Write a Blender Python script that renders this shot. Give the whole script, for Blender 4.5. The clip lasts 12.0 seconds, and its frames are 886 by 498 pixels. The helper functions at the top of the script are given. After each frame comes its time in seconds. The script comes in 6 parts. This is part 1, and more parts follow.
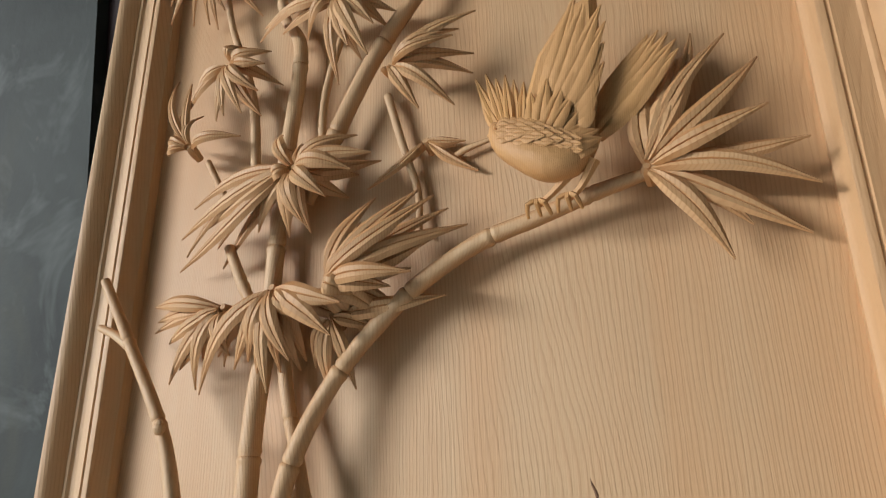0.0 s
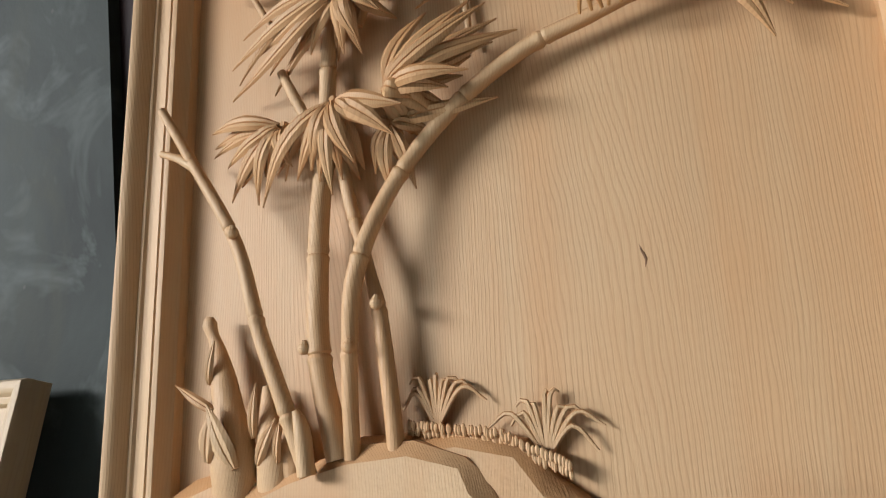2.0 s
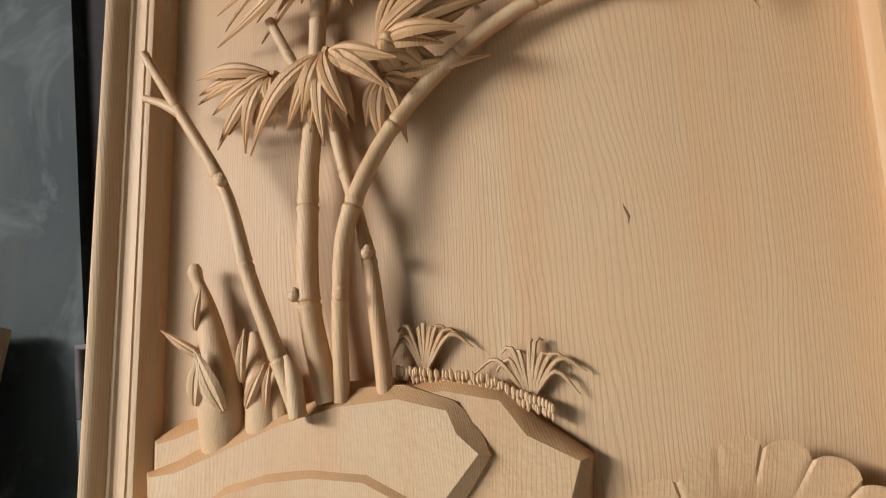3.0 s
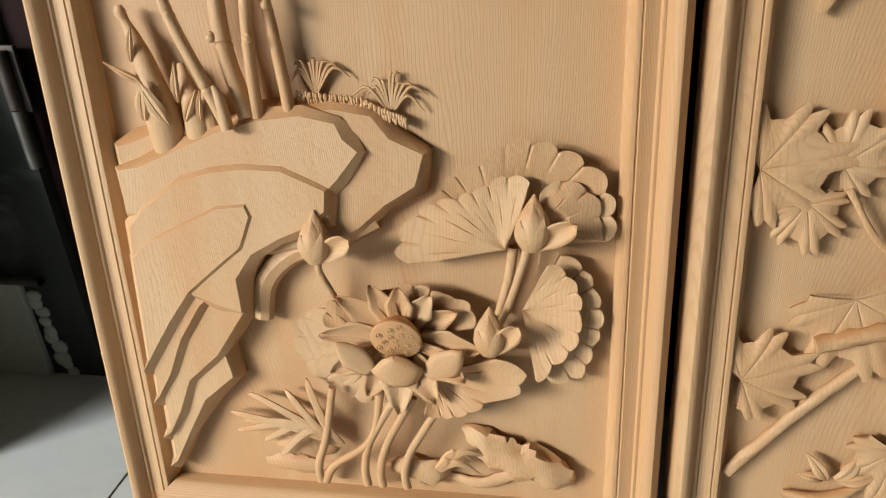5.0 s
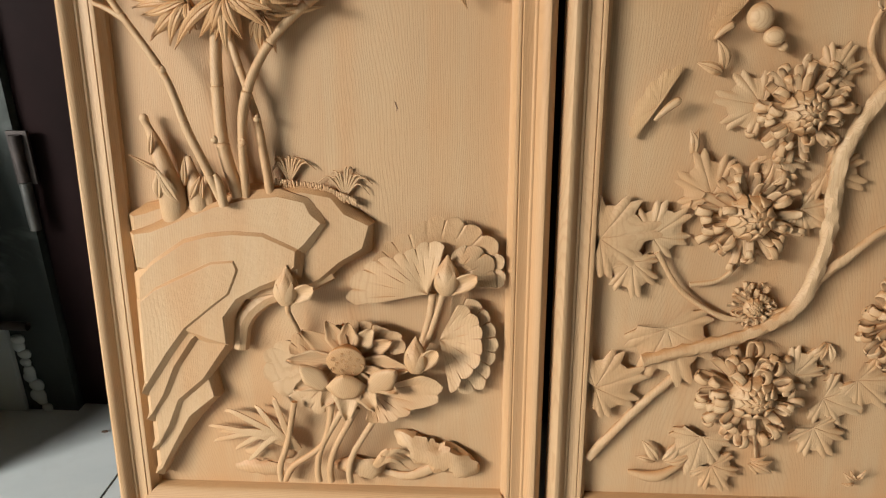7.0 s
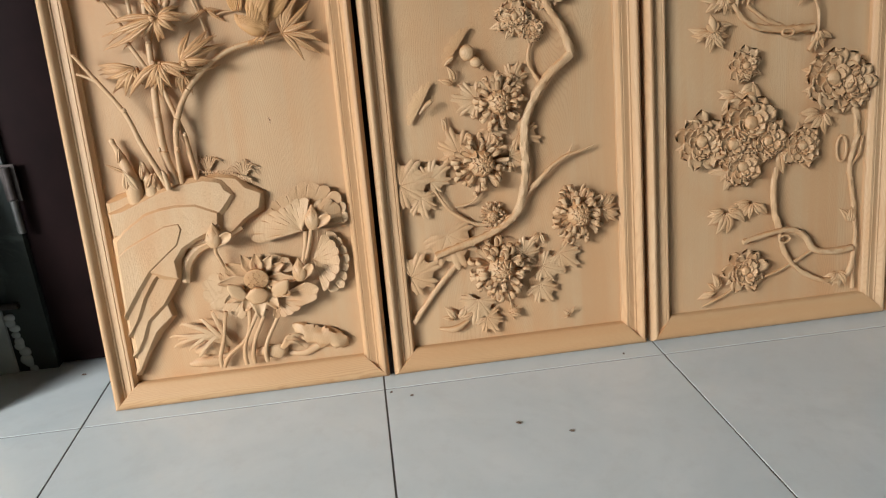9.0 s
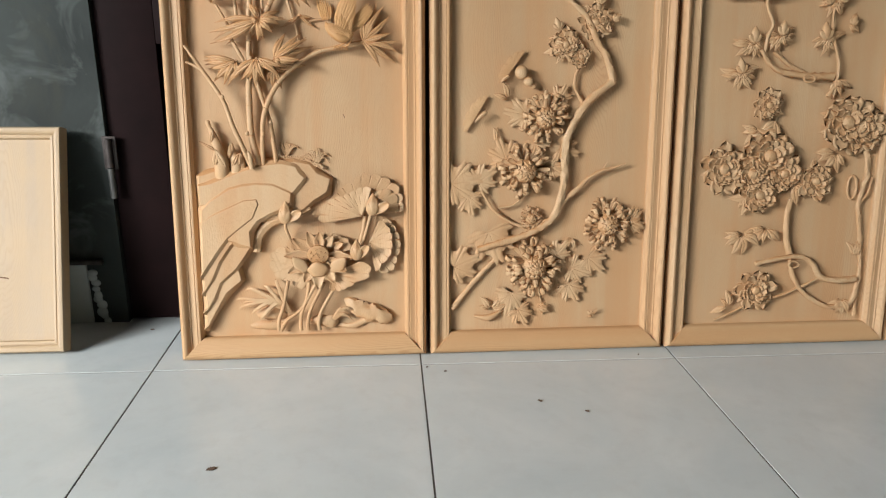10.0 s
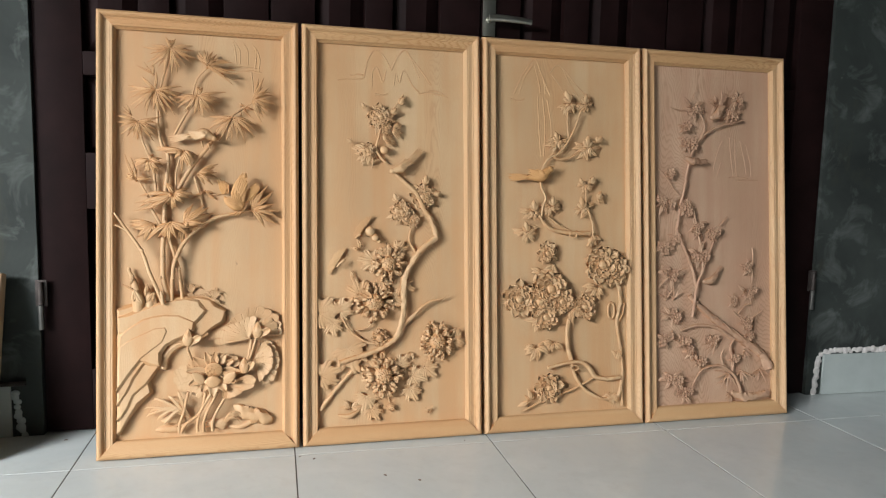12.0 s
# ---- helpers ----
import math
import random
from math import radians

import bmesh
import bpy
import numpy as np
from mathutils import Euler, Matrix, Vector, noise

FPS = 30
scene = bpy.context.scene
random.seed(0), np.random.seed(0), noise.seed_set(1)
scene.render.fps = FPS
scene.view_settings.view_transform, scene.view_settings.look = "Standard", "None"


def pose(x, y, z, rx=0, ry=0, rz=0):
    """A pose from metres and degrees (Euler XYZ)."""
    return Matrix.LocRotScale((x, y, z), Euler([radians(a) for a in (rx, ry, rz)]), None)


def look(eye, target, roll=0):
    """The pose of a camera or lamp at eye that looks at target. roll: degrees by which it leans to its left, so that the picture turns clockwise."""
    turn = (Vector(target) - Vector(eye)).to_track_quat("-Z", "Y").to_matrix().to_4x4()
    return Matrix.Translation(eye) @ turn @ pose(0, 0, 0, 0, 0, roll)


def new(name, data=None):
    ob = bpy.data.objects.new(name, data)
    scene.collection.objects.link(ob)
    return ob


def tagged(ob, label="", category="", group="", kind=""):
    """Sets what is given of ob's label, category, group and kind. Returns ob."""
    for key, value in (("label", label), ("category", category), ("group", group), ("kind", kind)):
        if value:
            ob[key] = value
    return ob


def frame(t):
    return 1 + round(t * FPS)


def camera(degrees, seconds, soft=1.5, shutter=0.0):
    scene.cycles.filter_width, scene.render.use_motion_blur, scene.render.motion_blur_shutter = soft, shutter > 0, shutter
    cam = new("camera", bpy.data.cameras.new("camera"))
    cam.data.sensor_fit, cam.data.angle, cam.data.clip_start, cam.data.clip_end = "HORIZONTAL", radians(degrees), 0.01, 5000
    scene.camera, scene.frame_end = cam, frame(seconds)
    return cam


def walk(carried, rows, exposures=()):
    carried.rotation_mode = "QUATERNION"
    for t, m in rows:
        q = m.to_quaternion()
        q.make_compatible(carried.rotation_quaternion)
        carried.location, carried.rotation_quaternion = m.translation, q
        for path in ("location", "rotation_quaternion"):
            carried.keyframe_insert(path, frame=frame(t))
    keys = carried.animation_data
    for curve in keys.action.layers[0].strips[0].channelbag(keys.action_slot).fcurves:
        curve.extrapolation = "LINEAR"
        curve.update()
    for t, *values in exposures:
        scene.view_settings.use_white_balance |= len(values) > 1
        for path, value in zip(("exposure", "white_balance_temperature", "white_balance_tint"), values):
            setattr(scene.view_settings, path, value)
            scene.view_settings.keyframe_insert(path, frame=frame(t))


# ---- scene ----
cam = camera(64.4, 12.0, soft=1.2)
# The carved panels lean back by LEAN degrees; the path is written in their upright frame.
LEAN, LIFT = 7.0, 0.006
BASE = pose(0, 0, LIFT, -LEAN, 0, 0)
PATH = [
    (0, (0.468, -0.34, 0.551), (-0.312, 1.374, 1.222), -0.7),
    (0.5, (0.469, -0.352, 0.529), (-0.349, 1.291, 1.325), -1.0),
    (1, (0.464, -0.354, 0.515), (-0.358, 1.268, 1.348), -0.9),
    (1.5, (0.439, -0.344, 0.48), (-0.342, 1.38, 1.125), -2.3),
    (2, (0.43, -0.367, 0.469), (-0.338, 1.419, 0.94), -2.4),
    (2.5, (0.411, -0.377, 0.477), (-0.319, 1.442, 0.875), -2.4),
    (3, (0.408, -0.39, 0.463), (-0.224, 1.475, 0.815), -1.8),
    (3.1, (0.404, -0.394, 0.447), (-0.192, 1.488, 0.764), -2.3),
    (3.5, (0.405, -0.376, 0.423), (-0.107, 1.556, 0.493), -0.6),
    (3.7, (0.415, -0.373, 0.428), (-0.07, 1.562, 0.292), -0.2),
    (5.3, (0.467, -0.63, 0.56), (0.188, 1.229, -0.124), -1.3),
    (5.5, (0.468, -0.662, 0.568), (0.223, 1.199, -0.121), -0.0),
    (6, (0.489, -0.702, 0.582), (0.273, 1.183, -0.05), 1.0),
    (6.5, (0.496, -0.717, 0.59), (0.297, 1.173, -0.031), 1.1),
    (6.7, (0.481, -0.733, 0.595), (0.346, 1.174, 0.008), 1.1),
    (8.3, (0.468, -1.199, 0.632), (0.517, 0.777, 0.327), -4.1),
    (8.5, (0.37, -1.207, 0.619), (0.631, 0.72, 0.248), -3.2),
    (9, (0.533, -1.405, 0.575), (0.76, 0.535, 0.146), -4.9),
    (9.5, (0.604, -1.542, 0.485), (0.576, 0.431, 0.157), -2.8),
    (10, (0.459, -1.586, 0.539), (0.635, 0.375, 0.186), -0.0),
    (10.5, (0.374, -1.654, 0.558), (0.833, 0.284, 0.373), 1.3),
    (11, (0.414, -1.908, 0.577), (0.984, 0.008, 0.5), -0.3),
    (11.5, (0.501, -2.113, 0.608), (0.926, -0.159, 0.563), -2.5),
    (12, (0.471, -2.152, 0.576), (0.955, -0.211, 0.593), -0.3),
]
walk(cam, [(t, BASE @ look(eye, target, roll)) for t, eye, target, roll in PATH],
     exposures=[(0, -0.33, 6150, 10), (1.5, -0.25, 6150, 10), (3.5, -0.25, 6150, 10), (5.5, -0.20, 6700, 10), (6.5, -0.20, 6700, 10), (8.5, -0.15, 6100, 10), (10, -0.05, 6200, 10), (11, -0.16, 6250, 10), (11.5, -0.04, 6250, 10), (12, 0.12, 6200, 10)])

# ---- world and daylight ----
world = bpy.data.worlds.new("world")
scene.world = world
world.use_nodes = True
_bg = world.node_tree.nodes["Background"]
_sky = world.node_tree.nodes.new("ShaderNodeTexSky")
_sky.sky_type, _sky.sun_disc = "NISHITA", False
_sky.sun_elevation, _sky.sun_rotation = radians(38), radians(-135)
world.node_tree.links.new(_sky.outputs[0], _bg.inputs[0])
_bg.inputs[1].default_value = 0.06


def daylight(name, eye, target, sx, sy, watts, colour):
    """An area lamp that stands in for the sky outside an unseen opening."""
    d = bpy.data.lights.new(name, "AREA")
    d.shape, d.size, d.size_y, d.energy, d.color = "RECTANGLE", sx, sy, watts, colour
    ob = new(name, d)
    ob.matrix_world = look(eye, target)
    return ob


# added lamp beyond the west wall's opening, aimed to match the shadows' direction
daylight("daylight_window", (-6.8, -6.4, 4.3), (0.3, 0, 0.65), 4.8, 2.7, 4000, (1.0, 0.975, 0.945))

# ---- materials ----
class Mat:
    """A small builder for node materials."""

    def __init__(self, name, rough=0.6, metal=0.0, spec=0.5):
        self.m = bpy.data.materials.new(name)
        self.m.use_nodes = True
        self.t = self.m.node_tree
        self.b = self.t.nodes["Principled BSDF"]
        self.b.inputs["Roughness"].default_value = rough
        self.b.inputs["Metallic"].default_value = metal
        self.b.inputs["Specular IOR Level"].default_value = spec
        self.co = self.node("ShaderNodeTexCoord").outputs["Object"]

    def node(self, kind, **vals):
        n = self.t.nodes.new(kind)
        for k, v in vals.items():
            setattr(n, k, v)
        return n

    def link(self, a, b):
        self.t.links.new(a, b)

    def shifted(self, amount=5.0):
        """Object coordinates, moved by a random step for each object."""
        info = self.node("ShaderNodeObjectInfo")
        mul = self.node("ShaderNodeVectorMath", operation="SCALE")
        comb = self.node("ShaderNodeCombineXYZ")
        for i in range(3):
            self.link(info.outputs["Random"], comb.inputs[i])
        self.link(comb.outputs[0], mul.inputs[0])
        mul.inputs["Scale"].default_value = amount
        add = self.node("ShaderNodeVectorMath", operation="ADD")
        self.link(self.co, add.inputs[0])
        self.link(mul.outputs[0], add.inputs[1])
        return add.outputs[0]

    def mapped(self, co, scale, rot=(0, 0, 0)):
        n = self.node("ShaderNodeMapping")
        n.inputs["Scale"].default_value = scale
        n.inputs["Rotation"].default_value = rot
        self.link(co, n.inputs[0])
        return n.outputs[0]

    def noise(self, co, scale, detail=4, rough=0.55, distort=0.0):
        n = self.node("ShaderNodeTexNoise")
        for k, v in (("Scale", scale), ("Detail", detail), ("Roughness", rough), ("Distortion", distort)):
            n.inputs[k].default_value = v
        self.link(co, n.inputs["Vector"])
        return n.outputs[0]

    def ramp(self, fac, stops):
        n = self.node("ShaderNodeValToRGB")
        e = n.color_ramp.elements
        while len(e) < len(stops):
            e.new(0.5)
        for el, (p, c) in zip(e, stops):
            el.position, el.color = p, (*c, 1) if len(c) == 3 else c
        self.link(fac, n.inputs[0])
        return n.outputs[0]

    def mix(self, fac, a, b, mode="MIX"):
        n = self.node("ShaderNodeMix", data_type="RGBA", blend_type=mode)
        for v, s in ((fac, n.inputs[0]), (a, n.inputs[6]), (b, n.inputs[7])):
            if isinstance(v, (int, float)):
                s.default_value = v
            elif isinstance(v, tuple):
                s.default_value = (*v, 1)
            else:
                self.link(v, s)
        return n.outputs[2]

    def math(self, op, a, b=0.0):
        n = self.node("ShaderNodeMath", operation=op)
        for v, s in ((a, n.inputs[0]), (b, n.inputs[1])):
            if isinstance(v, (int, float)):
                s.default_value = v
            else:
                self.link(v, s)
        return n.outputs[0]

    def colour(self, c):
        if isinstance(c, tuple):
            self.b.inputs["Base Color"].default_value = (*c, 1)
        else:
            self.link(c, self.b.inputs["Base Color"])

    def bump(self, height, strength=0.2, dist=0.002):
        n = self.node("ShaderNodeBump")
        n.inputs["Strength"].default_value = strength
        n.inputs["Distance"].default_value = dist
        self.link(height, n.inputs["Height"])
        self.link(n.outputs[0], self.b.inputs["Normal"])


def grey(v):
    return (v, v, v)


def wood(name, pale, dark, along="z", ring=1.0, contrast=1.0, tint=(0.62, 0.345, 0.155), rough=0.55, end=0.55, tool=0.0):
    """Pale raw pinewood: narrow growth rings that wander along one axis, fine fibres, faint warm stains."""
    pale, dark, tint = (tuple(0.88 * v for v in c) for c in (pale, dark, tint))
    m = Mat(name, rough=rough, spec=0.4)
    co = m.shifted(7.0)
    sep = m.node("ShaderNodeSeparateXYZ")
    m.link(co, sep.inputs[0])
    across = m.math("ADD", sep.outputs["X" if along == "z" else "Z"], m.math("MULTIPLY", sep.outputs["Y"], 0.6))
    def squeeze(k, l):
        return m.mapped(co, (k, k, l) if along == "z" else (l, k, k))
    drift = m.noise(squeeze(4.5, 0.9), 1.0, 1, 0.4)
    wander = m.noise(squeeze(26.0, 6.0), 1.0, 2, 0.5)
    jitter = m.noise(squeeze(160.0, 40.0), 1.0, 2, 0.5)
    v = m.math("ADD", m.math("MULTIPLY", across, 540.0 * ring), m.math("MULTIPLY", drift, 120.0))
    v = m.math("ADD", v, m.math("ADD", m.math("MULTIPLY", wander, 5.5), m.math("MULTIPLY", jitter, 0.7)))
    lines = m.math("FRACT", v)
    late = m.ramp(lines, [(0.0, grey(0.05)), (0.50, grey(0.12)), (0.80, grey(1.0)), (0.90, grey(0.75)), (1.0, grey(0.05))])
    weight = m.ramp(m.noise(squeeze(9.0, 1.5), 1.0, 2, 0.5), [(0.3, grey(0.25)), (0.7, grey(1.0))])
    fibre = m.noise(squeeze(900.0, 22.0), 1.0, 3, 0.6)
    patch = m.noise(squeeze(5.0, 1.4), 1.0, 3, 0.5)
    base = m.mix(m.ramp(patch, [(0.3, grey(0)), (0.7, grey(1))]), pale, tuple(0.54 * p + 0.46 * d for p, d in zip(pale, dark)))
    streak = m.noise(squeeze(16.0, 0.7), 1.0, 3, 0.6)
    base = m.mix(m.math("MULTIPLY", m.ramp(streak, [(0.42, grey(0)), (0.64, grey(1))]), 0.62), base, tint)
    c = m.mix(m.math("MULTIPLY", m.math("MULTIPLY", late, weight), 0.56 * contrast), base, dark)
    c = m.mix(m.math("MULTIPLY", m.ramp(fibre, [(0.40, grey(0)), (0.75, grey(1))]), 0.22), c, tint)
    warm = m.noise(m.mapped(co, (3, 3, 3)), 2.4, 3, 0.55)
    c = m.mix(m.math("MULTIPLY", m.ramp(warm, [(0.48, grey(0)), (0.72, grey(1))]), 0.30), c, tint)
    # deeper orange on faces across the fibres: raw end grain, plus painted underside shade
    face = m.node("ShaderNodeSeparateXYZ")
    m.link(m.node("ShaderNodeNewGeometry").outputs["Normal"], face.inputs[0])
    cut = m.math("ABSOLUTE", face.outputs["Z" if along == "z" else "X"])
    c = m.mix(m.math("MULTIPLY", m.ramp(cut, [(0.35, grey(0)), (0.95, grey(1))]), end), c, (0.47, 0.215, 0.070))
    m.colour(c)
    h = m.math("ADD", m.math("MULTIPLY", late, 0.35), m.math("MULTIPLY", fibre, 0.9))
    if tool:
        h = m.math("ADD", h, m.math("MULTIPLY", m.noise(co, 130.0, 2, 0.5), tool))
    m.bump(h, 0.26, 0.0010)
    return m.m


PALE, DARK = (0.704, 0.500, 0.287), (0.412, 0.215, 0.089)
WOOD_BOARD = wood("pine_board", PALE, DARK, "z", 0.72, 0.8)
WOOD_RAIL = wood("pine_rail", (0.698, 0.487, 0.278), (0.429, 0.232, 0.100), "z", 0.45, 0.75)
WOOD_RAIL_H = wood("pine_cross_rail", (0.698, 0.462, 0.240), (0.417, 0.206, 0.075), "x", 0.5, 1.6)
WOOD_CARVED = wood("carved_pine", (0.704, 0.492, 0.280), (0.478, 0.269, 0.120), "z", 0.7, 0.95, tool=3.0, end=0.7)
# end=1.0: orange at its strongest, partly for the shade under the leaves
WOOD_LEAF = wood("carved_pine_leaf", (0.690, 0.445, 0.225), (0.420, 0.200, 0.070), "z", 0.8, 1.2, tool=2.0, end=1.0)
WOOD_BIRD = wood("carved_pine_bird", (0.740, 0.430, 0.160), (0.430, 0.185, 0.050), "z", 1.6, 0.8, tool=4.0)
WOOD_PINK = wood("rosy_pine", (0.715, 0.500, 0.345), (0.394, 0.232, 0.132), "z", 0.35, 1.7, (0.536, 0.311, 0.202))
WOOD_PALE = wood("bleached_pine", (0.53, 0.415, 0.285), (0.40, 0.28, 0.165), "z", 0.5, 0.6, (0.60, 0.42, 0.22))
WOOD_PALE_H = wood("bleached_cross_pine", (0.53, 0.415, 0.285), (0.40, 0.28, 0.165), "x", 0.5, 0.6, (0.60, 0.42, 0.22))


def plaster():
    m = Mat("painted_plaster", rough=0.75, spec=0.3)
    co = m.co
    big = m.noise(co, 2.2, 5, 0.6, 0.4)
    blot = m.noise(co, 7.0, 4, 0.65, 0.8)
    fine = m.noise(co, 60.0, 3, 0.6)
    c = m.mix(m.ramp(big, [(0.34, grey(0)), (0.66, grey(1))]), (0.021, 0.026, 0.024), (0.046, 0.056, 0.051))
    c = m.mix(m.math("MULTIPLY", m.ramp(blot, [(0.52, grey(0)), (0.68, grey(1))]), 0.55), c, (0.130, 0.146, 0.137))
    mould = m.noise(m.mapped(co, (1, 1, 0.5)), 5.0, 5, 0.7, 0.5)
    c = m.mix(m.math("MULTIPLY", m.ramp(mould, [(0.56, grey(0)), (0.70, grey(1))]), 0.6), c, (0.046, 0.048, 0.034))
    specks = m.noise(co, 28.0, 2, 0.5)
    c = m.mix(m.ramp(specks, [(0.73, grey(0)), (0.77, grey(1))]), c, (0.08, 0.08, 0.07))
    m.colour(c)
    m.bump(m.math("ADD", m.math("MULTIPLY", big, 1.0), m.math("MULTIPLY", fine, 0.15)), 0.5, 0.01)
    return m.m


def tile_glaze():
    m = Mat("glazed_floor_tile", rough=0.16, spec=0.5)
    co = m.shifted(3.0)
    veil = m.noise(co, 3.5, 5, 0.62, 0.9)
    c = m.mix(m.ramp(veil, [(0.3, grey(0)), (0.7, grey(1))]), (0.575, 0.635, 0.632), (0.665, 0.712, 0.700))
    dust = m.noise(co, 22.0, 4, 0.7)
    c = m.mix(m.math("MULTIPLY", m.ramp(dust, [(0.5, grey(0)), (0.8, grey(1))]), 0.25), c, (0.47, 0.49, 0.475))
    m.colour(c)
    r = m.ramp(m.noise(co, 6.0, 5, 0.65), [(0.3, grey(0.10)), (0.7, grey(0.26))])
    m.link(r, m.b.inputs["Roughness"])
    m.bump(veil, 0.03, 0.002)
    return m.m


def plain(name, c, rough, metal=0.0, spec=0.5, vary=0.25, scale=30.0, bump=0.1):
    m = Mat(name, rough=rough, metal=metal, spec=spec)
    n = m.noise(m.co, scale, 4, 0.6)
    m.colour(m.mix(m.ramp(n, [(0.3, grey(0)), (0.7, grey(1))]), tuple(v * (1 - vary) for v in c), tuple(v * (1 + vary) for v in c)))
    if bump:
        m.bump(n, bump, 0.001)
    return m.m


PLASTER = plaster()
TILE = tile_glaze()
GROUT = plain("dirty_grout", (0.085, 0.080, 0.070), 0.9)
DOORPAINT = plain("dark_brown_door_paint", (0.0115, 0.0048, 0.0047), 0.62, spec=0.09, vary=0.3, scale=9.0, bump=0.03)
STEEL = plain("brushed_steel", (0.55, 0.54, 0.48), 0.32, 1.0, vary=0.1)
RUST = plain("rusty_hinge", (0.06, 0.05, 0.045), 0.6, 0.5, vary=0.4)
HINGEPIN = plain("worn_hinge_pin", (0.14, 0.14, 0.13), 0.45, 0.7)
SKIRT = plain("skirting_tile", (0.42, 0.47, 0.455), 0.2, vary=0.06, scale=8.0, bump=0.02)
MORTAR = plain("white_mortar", (0.62, 0.60, 0.58), 0.9, vary=0.15, scale=50.0, bump=0.6)
CEIL = plain("ceiling_paint", (0.17, 0.17, 0.165), 0.9, vary=0.05, scale=3.0)
KNOT = plain("dark_wood_knot", (0.16, 0.075, 0.030), 0.7, vary=0.4, scale=300.0)
SHAVING = plain("dry_chip", (0.10, 0.06, 0.035), 0.8)

# ---- mesh helpers ----
def part(name, bm, material, parent=None, label="", smooth=True):
    me = bpy.data.meshes.new(name)
    bm.to_mesh(me)
    bm.free()
    me.materials.append(material)
    if smooth:
        me.polygons.foreach_set("use_smooth", [True] * len(me.polygons))
        me.set_sharp_from_angle(angle=radians(38))
    ob = new(name, me)
    if parent:
        ob.parent = parent
    if label:
        ob["label"] = label
    return ob


def box(bm, x0, x1, y0, y1, z0, z1, bevel=0.0):
    r = bmesh.ops.create_cube(bm, size=1.0)
    for v in r["verts"]:
        v.co = Vector(((x0 + x1) / 2 + v.co.x * (x1 - x0), (y0 + y1) / 2 + v.co.y * (y1 - y0), (z0 + z1) / 2 + v.co.z * (z1 - z0)))
    if bevel:
        es = list({e for v in r["verts"] for e in v.link_edges})
        bmesh.ops.bevel(bm, geom=es, offset=bevel, segments=2, profile=0.6, affect="EDGES")
    return bm


def boxed(*a, bevel=0.0):
    return box(bmesh.new(), *a, bevel=bevel)


def thing(name, label, category, matrix=None, group="", kind=""):
    ob = tagged(new(name), label, category, group, kind)
    if matrix is not None:
        ob.matrix_world = matrix
    return ob


# ---- room ----
# The back wall runs a little askew to the panels: WALL turns its own plan (front face at y = 0) into the room.
WALL = pose(-0.2, 0.262, 0, 0, 0, -1.4)
DOOR_W, DOOR_H = 2.72, 2.62


def setting(name, bm, material, label, category, matrix=None):
    ob = part(name, bm, material, None, label, smooth=False)
    if matrix is not None:
        ob.matrix_world = matrix
    return tagged(ob, label, category, kind="structure")


bm = bmesh.new()
box(bm, -4.6, 0, 0, 0.22, 0, 5.4)
box(bm, DOOR_W, 5.6, 0, 0.22, 0, 5.4)
box(bm, 0, DOOR_W, 0, 0.22, DOOR_H, 5.4)
setting("wall_north", bm, PLASTER, "unseen grey-green painted plaster wall, added to close the room with mould and pale scuffs", "wall", WALL)
# unseen wall; its lintel is set to dim the lamp towards the panel tops
bm = bmesh.new()
for y0, y1, z0, z1 in ((-9.4, -9.1, 0, 5.4), (-9.1, -1.9, 0, 1.0), (-9.1, -1.9, 2.98, 5.4), (-1.9, 0.6, 0, 5.4)):
    box(bm, -4.7, -4.48, y0, y1, z0, z1)
setting("wall_west", bm, PLASTER, "unseen grey-green painted plaster side wall, its wide high opening added to shape the daylight", "wall")
# unseen walls and a dark ceiling, added to enclose the room and limit fill
setting("wall_east", boxed(5.1, 5.3, -9.4, 0.6, 0, 5.4), PLASTER, "unseen grey-green painted plaster side wall, added to close the room", "wall")
setting("wall_south", boxed(-4.7, 5.3, -9.4, -9.2, 0, 5.4), PLASTER, "unseen grey-green painted plaster wall, added to close the room", "wall")
setting("ceiling", boxed(-4.7, 5.4, -9.5, 0.7, 5.4, 5.5), CEIL, "unseen grey painted flat ceiling, added to close the room and limit bounce light", "ceiling")
setting("ground", boxed(-60, 60, -60, 60, -0.6, -0.02), GROUT, "grey mortar bed under the tiled floor", "ground")

# ---- carved panels: frame and board ----
PW, PH, PITCH, RAIL, BOARD = 0.563, 1.28, 0.573, 0.050, 0.032
PROFILE = [(0.0, 0.042), (0.0, 0.017), (0.0015, 0.0095), (0.0045, 0.0040), (0.0085, 0.0008), (0.0115, 0.0008), (0.0150, 0.0030), (0.0180, 0.0065), (0.0205, 0.0103), (0.0213, 0.0118), (0.0222, 0.0114), (0.0240, 0.0117), (0.0250, 0.0129), (0.0258, 0.0136),
           (0.0290, 0.0134), (0.0325, 0.0129), (0.0355, 0.0122), (0.0372, 0.0119), (0.0380, 0.0130), (0.0388, 0.0130), (0.0396, 0.0120), (0.0415, 0.0117), (0.0438, 0.0123), (0.0450, 0.0150), (0.0462, 0.0195), (0.0485, 0.0222), (0.0500, 0.0235), (0.0500, 0.0380)]


# the foot rail is plainer: one round and one slope
FOOT = [(0.0, 0.042), (0.0, 0.014), (0.002, 0.007), (0.007, 0.002), (0.013, 0.0), (0.020, 0.001), (0.032, 0.006), (0.044, 0.0120), (0.048, 0.0150), (0.0500, 0.0190), (0.0500, 0.0380)]


